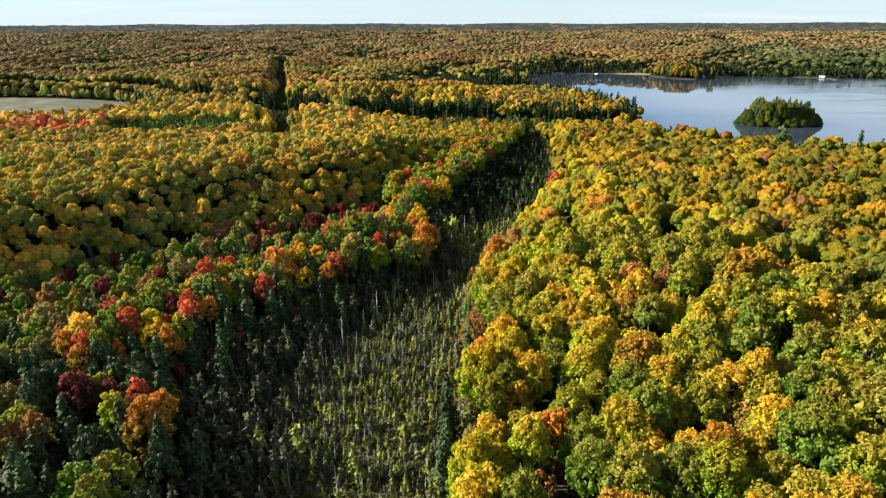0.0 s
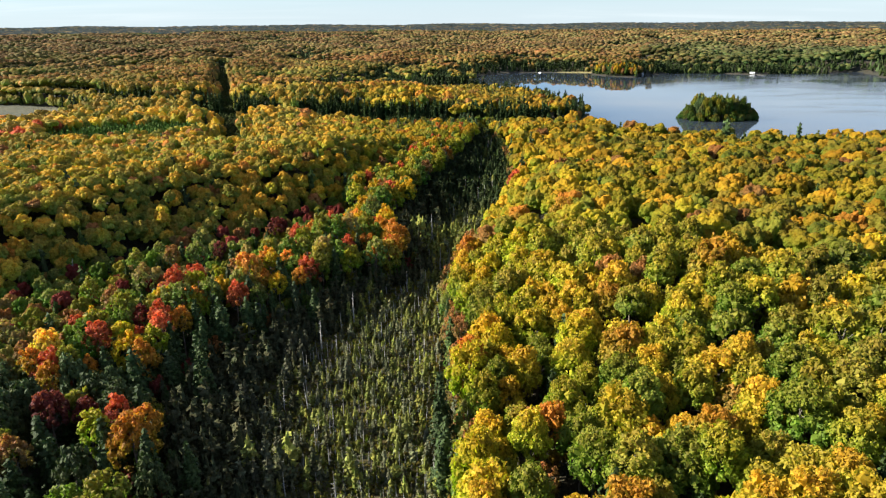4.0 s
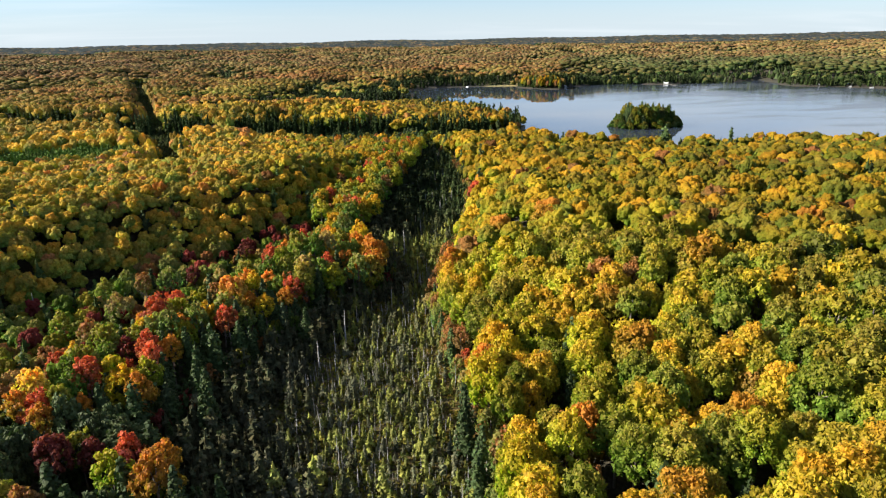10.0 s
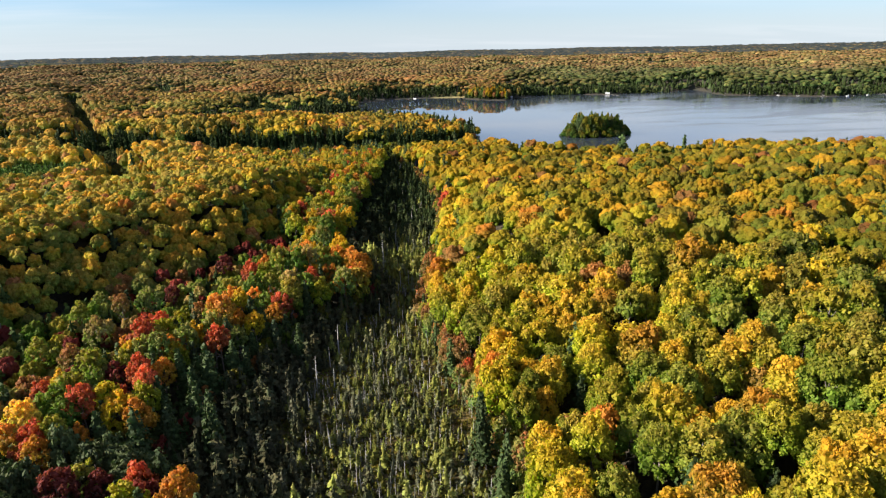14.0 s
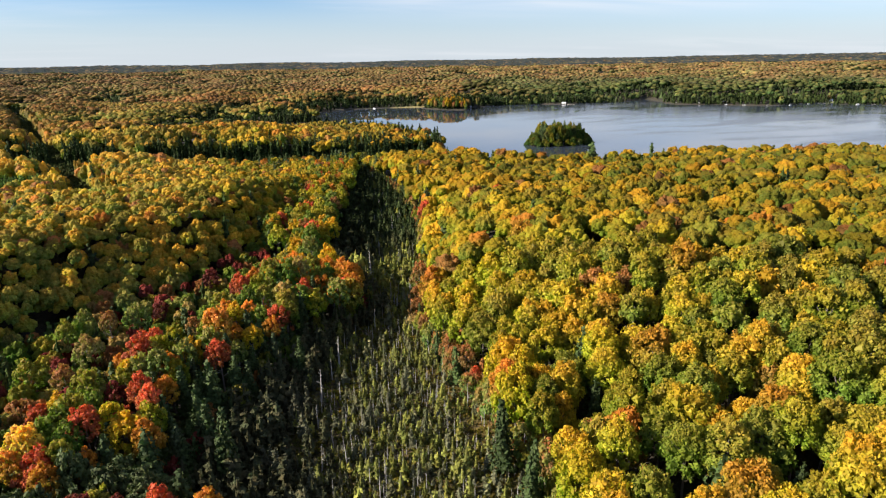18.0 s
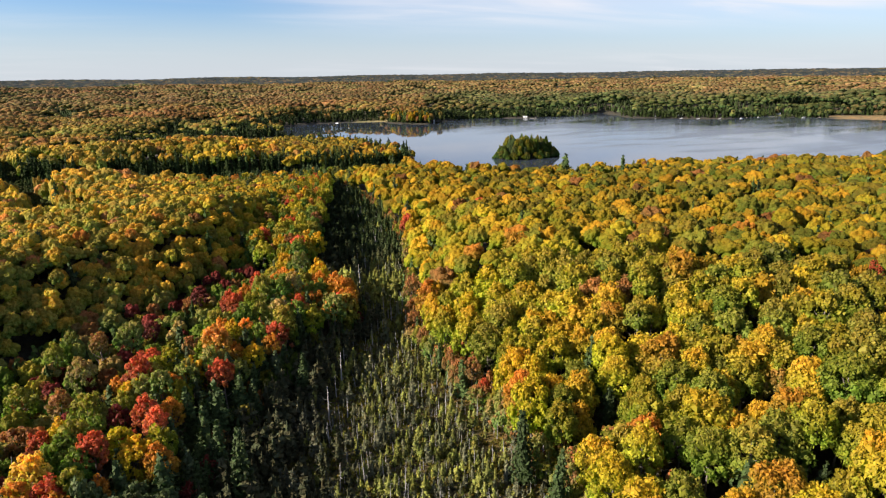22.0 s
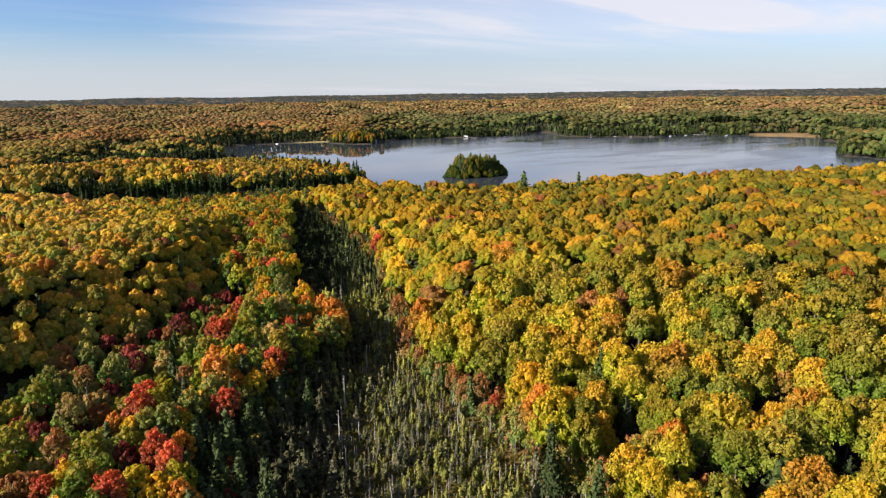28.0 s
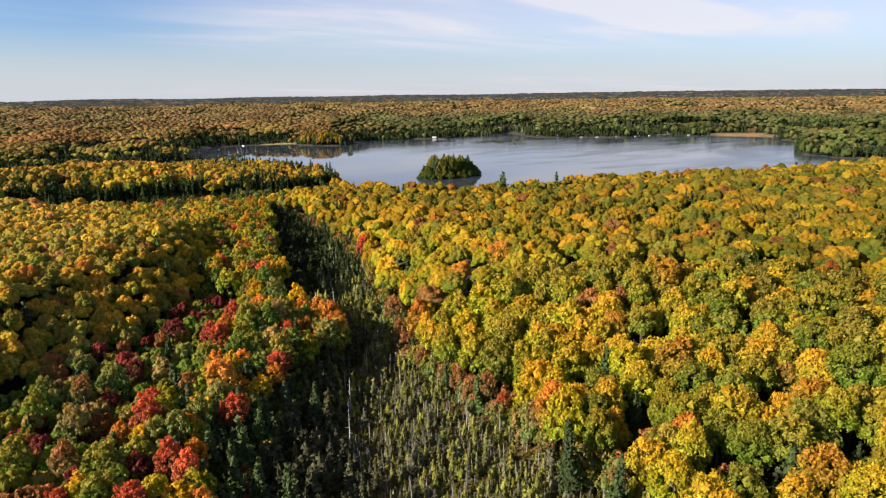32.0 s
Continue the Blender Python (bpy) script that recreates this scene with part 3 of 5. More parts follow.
def leaf_tints(rng, x, y):
    """A colour for each broad-leaved tree: patches of species, and chance; lightness trimmed by area, far trees greyed
    for haze.
    """
    names = ["lime", "yellow", "gold", "olive", "green", "orange", "red", "rust"]
    n = len(x)
    p, q = waves(x, y, 150, 21), waves(x, y, 60, 22)
    west = smooth((-10 - x) / 50) * smooth((800 - y) / 300)
    lowland = np.exp(-(np.maximum(bog_side(x, y) - 4, 0) / 24.0) ** 2) * (x < edge_west(y) + 2) * smooth((240 - y) / 40)
    d = np.hypot(x, y)
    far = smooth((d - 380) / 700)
    rim = np.exp(-np.maximum(x - edge_east(y), 0) / 42.0) * (x > edge_east(y) - 3) * (y < 420)
    green_shore = smooth((x - 330) / 250) * smooth((1900 - d) / 500) * (x > 0.45 * y - 60)
    far = far * (1 - 0.75 * green_shore)
    w = np.stack([0.36 - 0.36 * far - 0.22 * west - 0.1 * p, 0.15 + 0.14 * p - 0.12 * far - 0.02 * west + 0.45 * rim, 0.16 + 0.12 * p - 0.1 * far + 0.2 * west + 0.42 * rim, 0.28 - 0.1 * p + 0.34 * far + 0.16 * west + 0.3 * green_shore, 0.09 - 0.08 * q + 0.1 * far + 0.4 * green_shore,
                  0.012 + 0.12 * far + 0.004 * west + 0.3 * lowland + 0.04 * np.maximum(q, 0), 0.002 + 0.012 * far + 0.55 * lowland + 0.8 * np.exp(-((x - 1015) / 45.0) ** 2 - ((y - 640) / 30.0) ** 2) + 1.2 * np.exp(-((x + 250) / 34.0) ** 2 - ((y - 405) / 20.0) ** 2), 0.01 + 0.34 * far + 0.02 * west + 0.25 * lowland], 1)
    beyond = smooth((x - 38) / 70) * (1 - far) * (1 - green_shore)
    w[:, 4] += 0.16 * beyond + 0.17 * smooth((145 - y) / 50) * (1 - west)
    turned = smooth((y - 110) / 120) * (1 - west) * (1 - far)
    w[:, 2] += 0.1 * turned
    w[:, 0] -= 0.05 * turned
    w[:, 3] += 0.1 * beyond
    w[:, 2] += 0.08 * beyond
    midway = smooth((d - 380) / 120) * (1 - green_shore)
    w[:, 0] -= 0.22 * midway
    w[:, 2] += 0.2 * midway
    w[:, 7] += 0.05 * beyond + 0.03 * west
    patch = waves(x, y, 240, 91) * smooth((d - 420) / 300)
    w[:, 7] += 0.75 * patch
    w[:, 5] += 0.35 * patch
    w[:, 3] -= 0.35 * patch
    w[:, 4] -= 0.2 * patch
    w[:, 4] *= 1 - 0.75 * rim
    w[:, 3] *= 1 - 0.4 * rim
    w[:, 0] += 0.3 * rim * smooth((160 - y) / 50)
    w = np.maximum(w, 0.002)
    w = w / w.sum(1, keepdims=True)
    k = (rng.uniform(0, 1, (n, 1)) > np.cumsum(w, 1)).sum(1).clip(0, 7)
    hues = np.array([HUES[q] for q in names])
    # distant colours are greyed here and blued below, painting in haze
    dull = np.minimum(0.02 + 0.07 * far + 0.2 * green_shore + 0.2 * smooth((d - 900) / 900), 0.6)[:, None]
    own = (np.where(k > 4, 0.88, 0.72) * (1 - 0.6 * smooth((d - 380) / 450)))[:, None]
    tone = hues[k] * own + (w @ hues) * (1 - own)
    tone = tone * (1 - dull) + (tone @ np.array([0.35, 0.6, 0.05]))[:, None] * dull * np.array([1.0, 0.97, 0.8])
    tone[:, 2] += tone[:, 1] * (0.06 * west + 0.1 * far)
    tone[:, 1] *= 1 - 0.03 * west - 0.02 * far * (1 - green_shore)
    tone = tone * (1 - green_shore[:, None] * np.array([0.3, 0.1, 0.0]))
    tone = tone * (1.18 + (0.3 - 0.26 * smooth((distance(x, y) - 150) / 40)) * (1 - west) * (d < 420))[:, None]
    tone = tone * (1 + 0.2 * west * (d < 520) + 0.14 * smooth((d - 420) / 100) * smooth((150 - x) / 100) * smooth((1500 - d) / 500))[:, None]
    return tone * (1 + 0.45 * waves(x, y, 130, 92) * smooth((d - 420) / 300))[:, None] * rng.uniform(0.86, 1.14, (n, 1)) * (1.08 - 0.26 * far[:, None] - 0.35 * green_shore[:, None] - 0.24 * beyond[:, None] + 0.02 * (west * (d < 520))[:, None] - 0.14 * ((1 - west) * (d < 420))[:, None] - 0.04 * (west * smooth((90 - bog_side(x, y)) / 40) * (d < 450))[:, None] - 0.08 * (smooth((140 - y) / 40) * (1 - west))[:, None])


def spots(rng, x0, x1, y0, y1, gap):
    """Places about a gap apart, in staggered rows with chance."""
    nx, ny = int((x1 - x0) / gap), int((y1 - y0) / (gap * 0.87))
    i, j = np.meshgrid(np.arange(nx), np.arange(ny), indexing="ij")
    x = x0 + (i + 0.5 * (j % 2)) * gap + rng.uniform(-0.44, 0.44, i.shape) * gap
    y = y0 + j * gap * 0.87 + rng.uniform(-0.44, 0.44, i.shape) * gap
    return x.ravel(), y.ravel()


def wooded(x, y):
    return ((lake_side(x, y) > 1.5) & (bog_side(x, y) > 1.0) & (road_side(x, y) > 7.6) & (meadow_side(x, y) > 0) & (field_side(x, y) > 0)
            & ~hollow(x, y) & ~bay_head(x, y))


def viewed(x, y, margin=0.0):
    """The sector of the land that lies ahead of the flight."""
    a = np.degrees(np.arctan2(x + 30, y + 25))
    return (a > -47 - margin) & (a < 80 + margin) & (y > -30)


def distance(x, y):
    return np.hypot(x + 32, y - 8)
# ---- single trees
rng = np.random.RandomState(7)
FINE = [mesh_of("crown", *broad_crown(rng, 50, 40, 0.046, 0.84, -0.4, 2.2, False, 0.2, 1.5, 0.08, 1.8), LEAF) for _ in range(9)]
MEDIUM = [mesh_of("crown", *broad_crown(rng, 38, 26, 0.06, 0.84, -0.35, 2.0, False, 0.2, 1.4, 0.075, 1.75), LEAF) for _ in range(8)]
RAGGED = [mesh_of("crown", *broad_crown(rng, 46, 22, 0.066, 0.78, -0.55, 1.3, False, 0.26, 1.5, 0.11), LEAF) for _ in range(9)]
OPEN = [mesh_of("crown", *broad_crown(rng, 30, 26, 0.066, 0.45, -0.5, 1.2, False, 0.2, 1.4, 0.1), LEAF) for _ in range(4)]
BUSH = [mesh_of("crown", *broad_crown(rng, 16, 20, 0.1, 0.55, -0.4, 1.2, False, 0.2, 1.4, 0.1), LEAF) for _ in range(5)]
SOFT_PINE = [mesh_of("crown", *broad_crown(rng, 60, 22, 0.06, 0.84, -0.7, 1.5, False, 0.25, 1.7, 0.1, 1.7), NEEDLE) for _ in range(5)]
TRUNKS = [mesh_of("trunk", *broad_trunk(rng, 17, 3.7), BARK) for _ in range(4)]
SPRUCE = [mesh_of("crown", *shaggy_crown(rng, 820, 0.024, rng.uniform(0.2, 0.3)), NEEDLE) for _ in range(5)]
SLIM = [mesh_of("crown", *shaggy_crown(rng, 150, 0.034, rng.uniform(0.14, 0.21), 0.05), NEEDLE) for _ in range(4)]
LARCH = [mesh_of("crown", *shaggy_crown(rng, 90, 0.05, rng.uniform(0.2, 0.27), 0.1), NEEDLE) for _ in range(4)]
STEMS = [mesh_of("trunk", *tube([(0, 0, -0.04), (0, 0, 0.4), (0, 0, 0.93)], [0.014, 0.01, 0.003], 6), BARK) for _ in range(2)]
SNAGS = [mesh_of("snag", *snag_shape(rng, 16), BARK_GREY) for _ in range(4)]

COLOUR_WORDS = {"lime": "yellow-green", "yellow": "bright yellow", "gold": "golden orange", "olive": "olive green", "green": "deep green", "orange": "orange", "red": "bright red",
                "rust": "rusty brown", "maroon": "dark maroon", "tan": "faded tan", "pale": "pale grey-green"}


def nearest_hue(c):
    return min(COLOUR_WORDS, key=lambda k: sum((c[i] / max(c) - HUES[k][i] / max(HUES[k])) ** 2 for i in range(3)) + abs(math.log(max(c) / max(HUES[k]))) * 0.2)


def broad_tree(x, y, height, radius, color, shapes, where, deep=False):
    """A broad-leaved tree: an empty at its foot, a trunk with limbs, and a crown."""
    hue = nearest_hue(color)
    kind = {"green": "oak_tree", "olive": "basswood_tree", "pale": "aspen_tree", "tan": "aspen_tree", "lime": "birch_tree", "red": "red_maple_tree", "maroon": "red_maple_tree", "gold": "sugar_maple_tree", "rust": "beech_tree"}.get(hue, "maple_tree")
    if hue == "olive" and y > 120:
        kind = "ash_tree"
    base = tagged(new(kind), f"{kind[:-5].replace('_', ' ')} with {COLOUR_WORDS[hue]} leaves {where}", "tree", kind[:-5].replace("_", " ") + " trees of the near woods")
    base.matrix_basis = pose(x, y, float(land(x, y)) - 0.15, rng.normal(0, 1.5), rng.normal(0, 1.5), rng.uniform(0, 360))
    trunk = part("trunk", TRUNKS[rng.randint(len(TRUNKS))], base)
    trunk.scale = (height / 17, height / 17, height / 17)
    crown = part("crown", shapes[rng.randint(len(shapes))], base)
    tall = height * 0.48 if deep == 3 else min(height * 0.43, radius * (1.25 if deep == 2 else 1.45)) if deep else min(radius * 1.22, height * 0.42)
    crown.location, crown.scale = (0, 0, height - tall * 1.12), (radius, radius, tall)
    crown.color = (*color, 1)
    return base


def needle_tree(kind, x, y, height, width, color, shapes, label, group):
    base = tagged(new(kind), label, "tree", group)
    base.matrix_basis = pose(x, y, float(land(x, y)) - 0.05, rng.normal(0, 1.5), rng.normal(0, 1.5), rng.uniform(0, 360))
    trunk = part("trunk", STEMS[rng.randint(len(STEMS))], base)
    trunk.scale = (height * 0.9, height * 0.9, height)
    crown = part("crown", shapes[rng.randint(len(shapes))], base)
    crown.scale = (height * width, height * width, height)
    crown.color = (*color, 1)
    return base


# trees that stand out by their colour
STANDOUTS = {
    "rust": [(16, 196), (-1, 293), (-16, 246), (-72, 181), (-84, 144), (-78, 152), (-51, 170), (-9, 117), (-1, 135), (1, 93), (54, 98), (48, 85), (15, 78), (17, 95), (-69, 90), (-73, 89)],
    "orange": [(-22, 211), (-9, 203), (-33, 203), (-3, 193), (-16, 197), (15, 175), (-13, 183), (-6, 185), (-18, 204), (-15, 229), (-3, 267), (-33, 165), (-42, 162), (-45, 172), (-67, 158), (-58, 140), (-58, 123), (-2, 112), (40, 123), (36, 103), (65, 127), (42, 168), (41, 77), (23, 66), (-81, 120), (-70, 119)],
    "red": [(-28, 213), (-12, 209), (-38, 200), (-24, 202), (-8, 188), (50, 272.8), (-21, 186), (-37, 196), (-27, 209), (-48, 153), (-46, 150), (-61, 164), (-62, 140), (-65, 133), (-80, 138), (-3, 129), (-57, 103), (-66, 132), (-62, 141)],
    "pale": [(-33, 191), (-65, 183), (-79, 190)],
    "gold": [(-37, 160), (-65, 150), (-41, 171), (3, 119), (28, 126), (32, 147), (31, 180), (13, 123)],
    "lime": [(-59, 160), (-38, 149), (-56, 147), (18, 92), (22, 91), (39, 71), (-59, 96), (-60, 129)],
    "olive": [(-43, 129), (-74, 134), (-81, 177), (-73, 145), (-44, 182), (-86, 158), (15, 139), (93, 95), (-75, 94), (-43, 78), (-51, 73)],
    "yellow": [(-67, 129), (-4, 81), (30, 111), (84, 106), (142, 109), (22, 59), (103, 126), (28, 160), (20, 157), (15, 119), (4, 108)],
    "tan": [(-75, 166), (-97, 137)],
    "maroon": [(-60, 187), (-46, 206), (-67, 142), (6, 139), (-64, 103), (-70, 102), (-51, 99)],
    "green": [(1, 126), (23, 84), (57, 85), (33, 96), (23, 78), (52, 74), (60, 108), (-56, 79)],
}
SPRUCES = [(-53, 175), (-41, 145), (-75, 144), (-24, 174), (-49, 141), (-51, 144), (-51, 127), (-59, 127), (-57, 164), (-48, 119), (-72, 189), (-28, 153), (-30, 183), (-80, 152), (-72, 154), (0, 89), (33, 65), (22, 65), (1, 101), (7, 110), (-68, 86), (-68, 95), (-54, 86), (-49, 80), (-62, 80), (-84, 111), (-71, 110), (-67, 120), (-60, 117), (-49, 89), (-42, 89), (-64, 78), (-88, 113), (-56, 93), (-63, 90)]
taken = []


def free(x, y, gap):
    return all((x - a) ** 2 + (y - b) ** 2 > gap * gap for a, b in taken)


for hue, places in STANDOUTS.items():
    for x, y in places:
        middle = 0.5 * (edge_west(y) + edge_east(y))
        x = max(x, float(edge_east(y)) + 0.5) if x > middle else min(x, float(edge_west(y)) - (7.0 if y < 165 else 1.5))
        if not free(x, y, 2.8 if x < middle else 4.0):
            continue
        taken.append((x, y))
        west = x < edge_west(y) + 8
        h = rng.uniform(13.5, 17) if west else rng.uniform(15.5, 18.5)
        r = rng.uniform(2.4, 3.5) if west else rng.uniform(3.6, 4.9)
        if hue in ("maroon", "rust", "red") or (west and hue == "orange"):
            h, r = h * 0.95, r * 0.9
        if not west and hue == "red":
            h, r = (8, 1.4) if y < 200 else (14, 3.6)
        if not west and hue == "rust":
            h, r = h * 0.7, r * 0.72
        color = np.array(HUES[hue]) * rng.uniform(1.1, 1.4)
        if not west and hue in ("orange", "rust", "green", "gold") and bog_side(x, y) > 12:
            color = 0.5 * color + 0.5 * np.array(HUES["lime"])
        broad_tree(x, y, h, r, tuple(color), RAGGED if west else OPEN if hue in ("rust", "maroon", "tan") else FINE if distance(x, y) < 150 else MEDIUM, "at the edge of the bog" if bog_side(x, y) < 25 else "among the hillside woods", 2 if west else bog_side(x, y) < 14)
for x, y in SPRUCES:
    if free(x, y, 2.5):
        taken.append((x, y))
        needle_tree("spruce_tree", x, y, rng.uniform(12.5, 17), rng.uniform(0.85, 1.15), np.array(HUES["spruce"]) * rng.uniform(0.8, 1.3), SPRUCE, "dark green pointed spruce beside the bog", "spruces round the bog")

NEAR = 168.0


def strip_side(x, y):
    """The bright strip of trees along the bog's west side."""
    return (x < edge_west(y) + 2) & (bog_side(x, y) < np.where(y < 203, 31, np.where(y > 240, 26, 14))) & (y < 398)


x, y = spots(rng, -190, 190, -40, 190, 7.3)
m = wooded(x, y) & viewed(x, y, 8) & (distance(x, y) < NEAR) & (distance(x, y) > 22) & ~((x < edge_west(y) + 2) & (y < 215))
x2, y2 = spots(rng, -190, 54, -20, 400, 3.9)
m2 = wooded(x2, y2) & viewed(x2, y2, 8) & (x2 < edge_west(y2) + 2) & (distance(x2, y2) > 60) & ((distance(x2, y2) < NEAR) | strip_side(x2, y2))
x, y = np.append(x[m], x2[m2]), np.append(y[m], y2[m2])
tints = leaf_tints(rng, x, y)
for i in range(len(x)):
    west = x[i] < edge_west(y[i]) + 2
    edge = bog_side(x[i], y[i])
    if not free(x[i], y[i], 2.9 if west and y[i] > 100 else 4.2):
        continue
    conif = (0.85 if edge < 6 and y[i] < 175 else 0.3 * math.exp(-max(edge - 2, 0) / 16) + 0.05) if west else 0.10 * math.exp(-edge / 8) + 0.02
    if west and y[i] > 215:
        conif = 0.22
    taken.append((x[i], y[i]))
    if west and y[i] < 118 and x[i] > -98 and rng.uniform() < 0.55:
        tall = rng.uniform(11, 16)
        pine = needle_tree("white_pine_tree", x[i], y[i], tall, 1.0, np.array((0.062, 0.078, 0.028)) * rng.uniform(0.75, 1.4), SOFT_PINE, "dark green pine with a soft rounded crown", "pines beside the bog")
        wide = rng.uniform(2.5, 3.9)
        for ob in pine.children:
            if ob.name.startswith("crown"):
                ob.scale, ob.location = (wide, wide, tall * 0.36), (0, 0, tall * 0.6)
        continue
    if west and y[i] < 118 and x[i] > -98:
        conif = 0.6
    if rng.uniform() < conif:
        needle_tree(("spruce_tree", "fir_tree")[rng.randint(2)], x[i], y[i], rng.uniform(11.5, 17) * (0.92 if edge < 7 else 1), rng.uniform(0.85, 1.2), np.array(HUES["spruce" if rng.uniform() < 0.7 else "bluegreen"]) * rng.uniform(0.8, 1.35),
                    SPRUCE, "dark green pointed conifer in the woods beside the bog", "conifers round the bog")
        continue
    if west and y[i] < 200 and rng.uniform() < 0.5:
        tints[i] = np.array(HUES[("orange", "pale", "rust", "tan", "green", "olive")[rng.randint(6)]]) * rng.uniform(0.8, 1.25)
    h, r = rng.uniform(13.5, 18.5), rng.uniform(3.1, 5.2)
    trough = bool(in_trough(x[i], y[i]))
    if trough:
        h *= 0.72
        tints[i] = np.array(HUES[("tan", "rust", "pale", "olive", "green", "olive")[rng.randint(6)]]) * rng.uniform(0.95, 1.4)
    elif west and edge <= 30 and y[i] > 112 and rng.uniform() < 0.7:
        tints[i] = np.array(HUES[(("orange", "red", "lime", "gold", "green", "pale", "olive", "orange", "lime", "rust") if y[i] < 240 else ("lime", "orange", "green", "gold", "olive", "orange", "rust", "red", "green", "lime"))[rng.randint(10)]]) * rng.uniform(0.8, 1.15)
    if west:
        h, r = h * (rng.uniform(0.68, 0.9) if trough else rng.uniform(0.86, 1.1)), r * 0.74
        if y[i] > 240:
            h, r = min(h * 1.15, 18), r * 1.1
    elif edge < 8:
        h *= 0.86
    broad_tree(x[i], y[i], h, r, tuple(tints[i] * (1.25 if west else 1.0)), RAGGED if west else FINE if distance(x[i], y[i]) < 125 else MEDIUM, "among the hillside woods", 2 if west else edge < 14)

# mixed trees that close the bog's far end
x, y = spots(rng, -5, 78, 412, 452, 5.0)
m = (bog_side(x, y) > 1.5) & ~hollow(x, y) & (x < edge_east(y) + 4) & (y > 404)
for a, c in zip(x[m], y[m]):
    if rng.uniform() < 0.3:
        needle_tree("spruce_tree", a, c, rng.uniform(12, 18), rng.uniform(1.0, 1.3), np.array(HUES["spruce"]) * rng.uniform(0.9, 1.4), SPRUCE, "dark green pointed spruce beside the bog", "spruces round the bog")
        continue
    broad_tree(a, c, rng.uniform(11, 15.5), rng.uniform(2.8, 4.0), tuple(np.array(HUES[("orange", "rust", "green", "olive", "lime", "gold", "olive", "pale")[rng.randint(8)]]) * rng.uniform(0.9, 1.25)), RAGGED, "beyond the bog", 2)

# trees that close the holes in the near canopy
spot = np.array(taken)
x, y = spots(rng, -20, 190, 0, 190, 3.0)
m = wooded(x, y) & viewed(x, y, 4) & (distance(x, y) < NEAR) & (distance(x, y) > 30) & (bog_side(x, y) > 2) & (x > edge_east(y))
for a, c in zip(x[m], y[m]):
    if (np.hypot(spot[:, 0] - a, spot[:, 1] - c) > 4.4).all():
        spot = np.append(spot, [(a, c)], 0)
        broad_tree(a, c, rng.uniform(13, 16.5), rng.uniform(2.9, 3.8), tuple(leaf_tints(rng, np.array([a]), np.array([c]))[0] * 0.9), FINE if distance(a, c) < 115 else MEDIUM, "among the hillside woods", True)

# ---- bushes and young trees along the edges of the bog
x, y = spots(rng, -75, 90, 60, 436, 3.1)
e = bog_side(x, y)
m = (e > -2.0) & (e < 8) & ((y < 300) | (e < 1.5)) & (rng.uniform(0, 1, len(x)) < np.where(e < 5, 0.85, 0.5))
for a, c in zip(x[m], y[m]):
    east = a > 0.5 * (edge_east(c) + edge_west(c))
    hue = (("rust", "tan", "tan", "rust", "pale", "olive") if east else ("rust", "olive", "green", "green", "pale", "maroon"))[rng.randint(6)]
    if rng.uniform() < (0.2 if east else 0.6):
        needle_tree("young_spruce_tree", a, c, rng.uniform(5, 11), rng.uniform(0.9, 1.3), np.array(HUES["spruce"]) * rng.uniform(0.9, 1.7) * (1.5 if east else 1.0), SPRUCE if rng.uniform() < 0.5 else SLIM, "young green spruce at the edge of the bog", "young spruces along the bog")
        continue
    t = broad_tree(a, c, rng.uniform(4, 8.5), rng.uniform(1.5, 2.7), tuple(np.array(HUES[hue]) * rng.uniform(0.7, 1.1) * (1.35 if east else 1.0)), BUSH, "at the edge of the bog", 3)
    t.name = "young_tree"
    tagged(t, f"young tree with {COLOUR_WORDS[hue]} leaves at the edge of the bog", "tree", "young trees along the bog")

for c in np.arange(84, 190, 9.0):
    a = float(edge_east(c)) + rng.uniform(-1.5, 1.0)
    hue = ("rust", "tan", "rust", "pale")[rng.randint(4)]
    t = broad_tree(a, c, rng.uniform(7.5, 10.5), rng.uniform(2.4, 3.4), tuple(np.array(HUES[hue]) * rng.uniform(1.0, 1.35)), OPEN, "at the edge of the bog", 3)
    t.name = "young_tree"
    tagged(t, f"thin young tree with {COLOUR_WORDS[hue]} leaves beside the bog", "tree", "young trees along the bog")
for c in np.arange(70, 250, 8.0):
    a = float(edge_east(c)) + rng.uniform(-4, 3)
    ob = tagged(new("dead_tree", SNAGS[rng.randint(4)]), "bare grey trunk at the edge of the bog", "dead tree", "dead stems in the bog")
    ob.matrix_basis = pose(a, c, float(land(a, c)), rng.normal(0, 4), rng.normal(0, 4), rng.uniform(0, 360)) @ Matrix.Scale(rng.uniform(4, 8), 4)

# ---- the bog: slender spruces and larches, dead stems, low shrubs
x, y = spots(rng, -100, 75, -60, 436, 1.5)
m = (bog_side(x, y) < 0.5)
x, y = x[m], y[m]
edge = bog_side(x, y)
across = (x - edge_west(y)) / (edge_east(y) - edge_west(y))
keep = rng.uniform(0, 1, len(x)) < np.where(across > 0.88, 0.45, 0.92) * np.where(waves(x, y, 22, 5) > 0.45, 0.35, 1)
x, y, across = x[keep], y[keep], across[keep]
height = np.minimum(rng.gamma(3.4, 0.5, len(x)) * (2.9 - 1.8 * smooth(across * 1.9)) + 0.9, 9.5)
height = np.minimum(height * (1 + 0.8 * smooth((y - 215) / 60) + 0.9 * np.exp(-((y - 212) / 17.0) ** 2)), 12)
sort = rng.uniform(0, 1, len(x))
grove = np.exp(-((y - 212) / 17.0) ** 2) * smooth((across - 0.2) / 0.2)
larch = sort < 0.36 * smooth((across - 0.15) * 2) * (1 - 0.85 * smooth((y - 235) / 25)) + 0.55 * grove
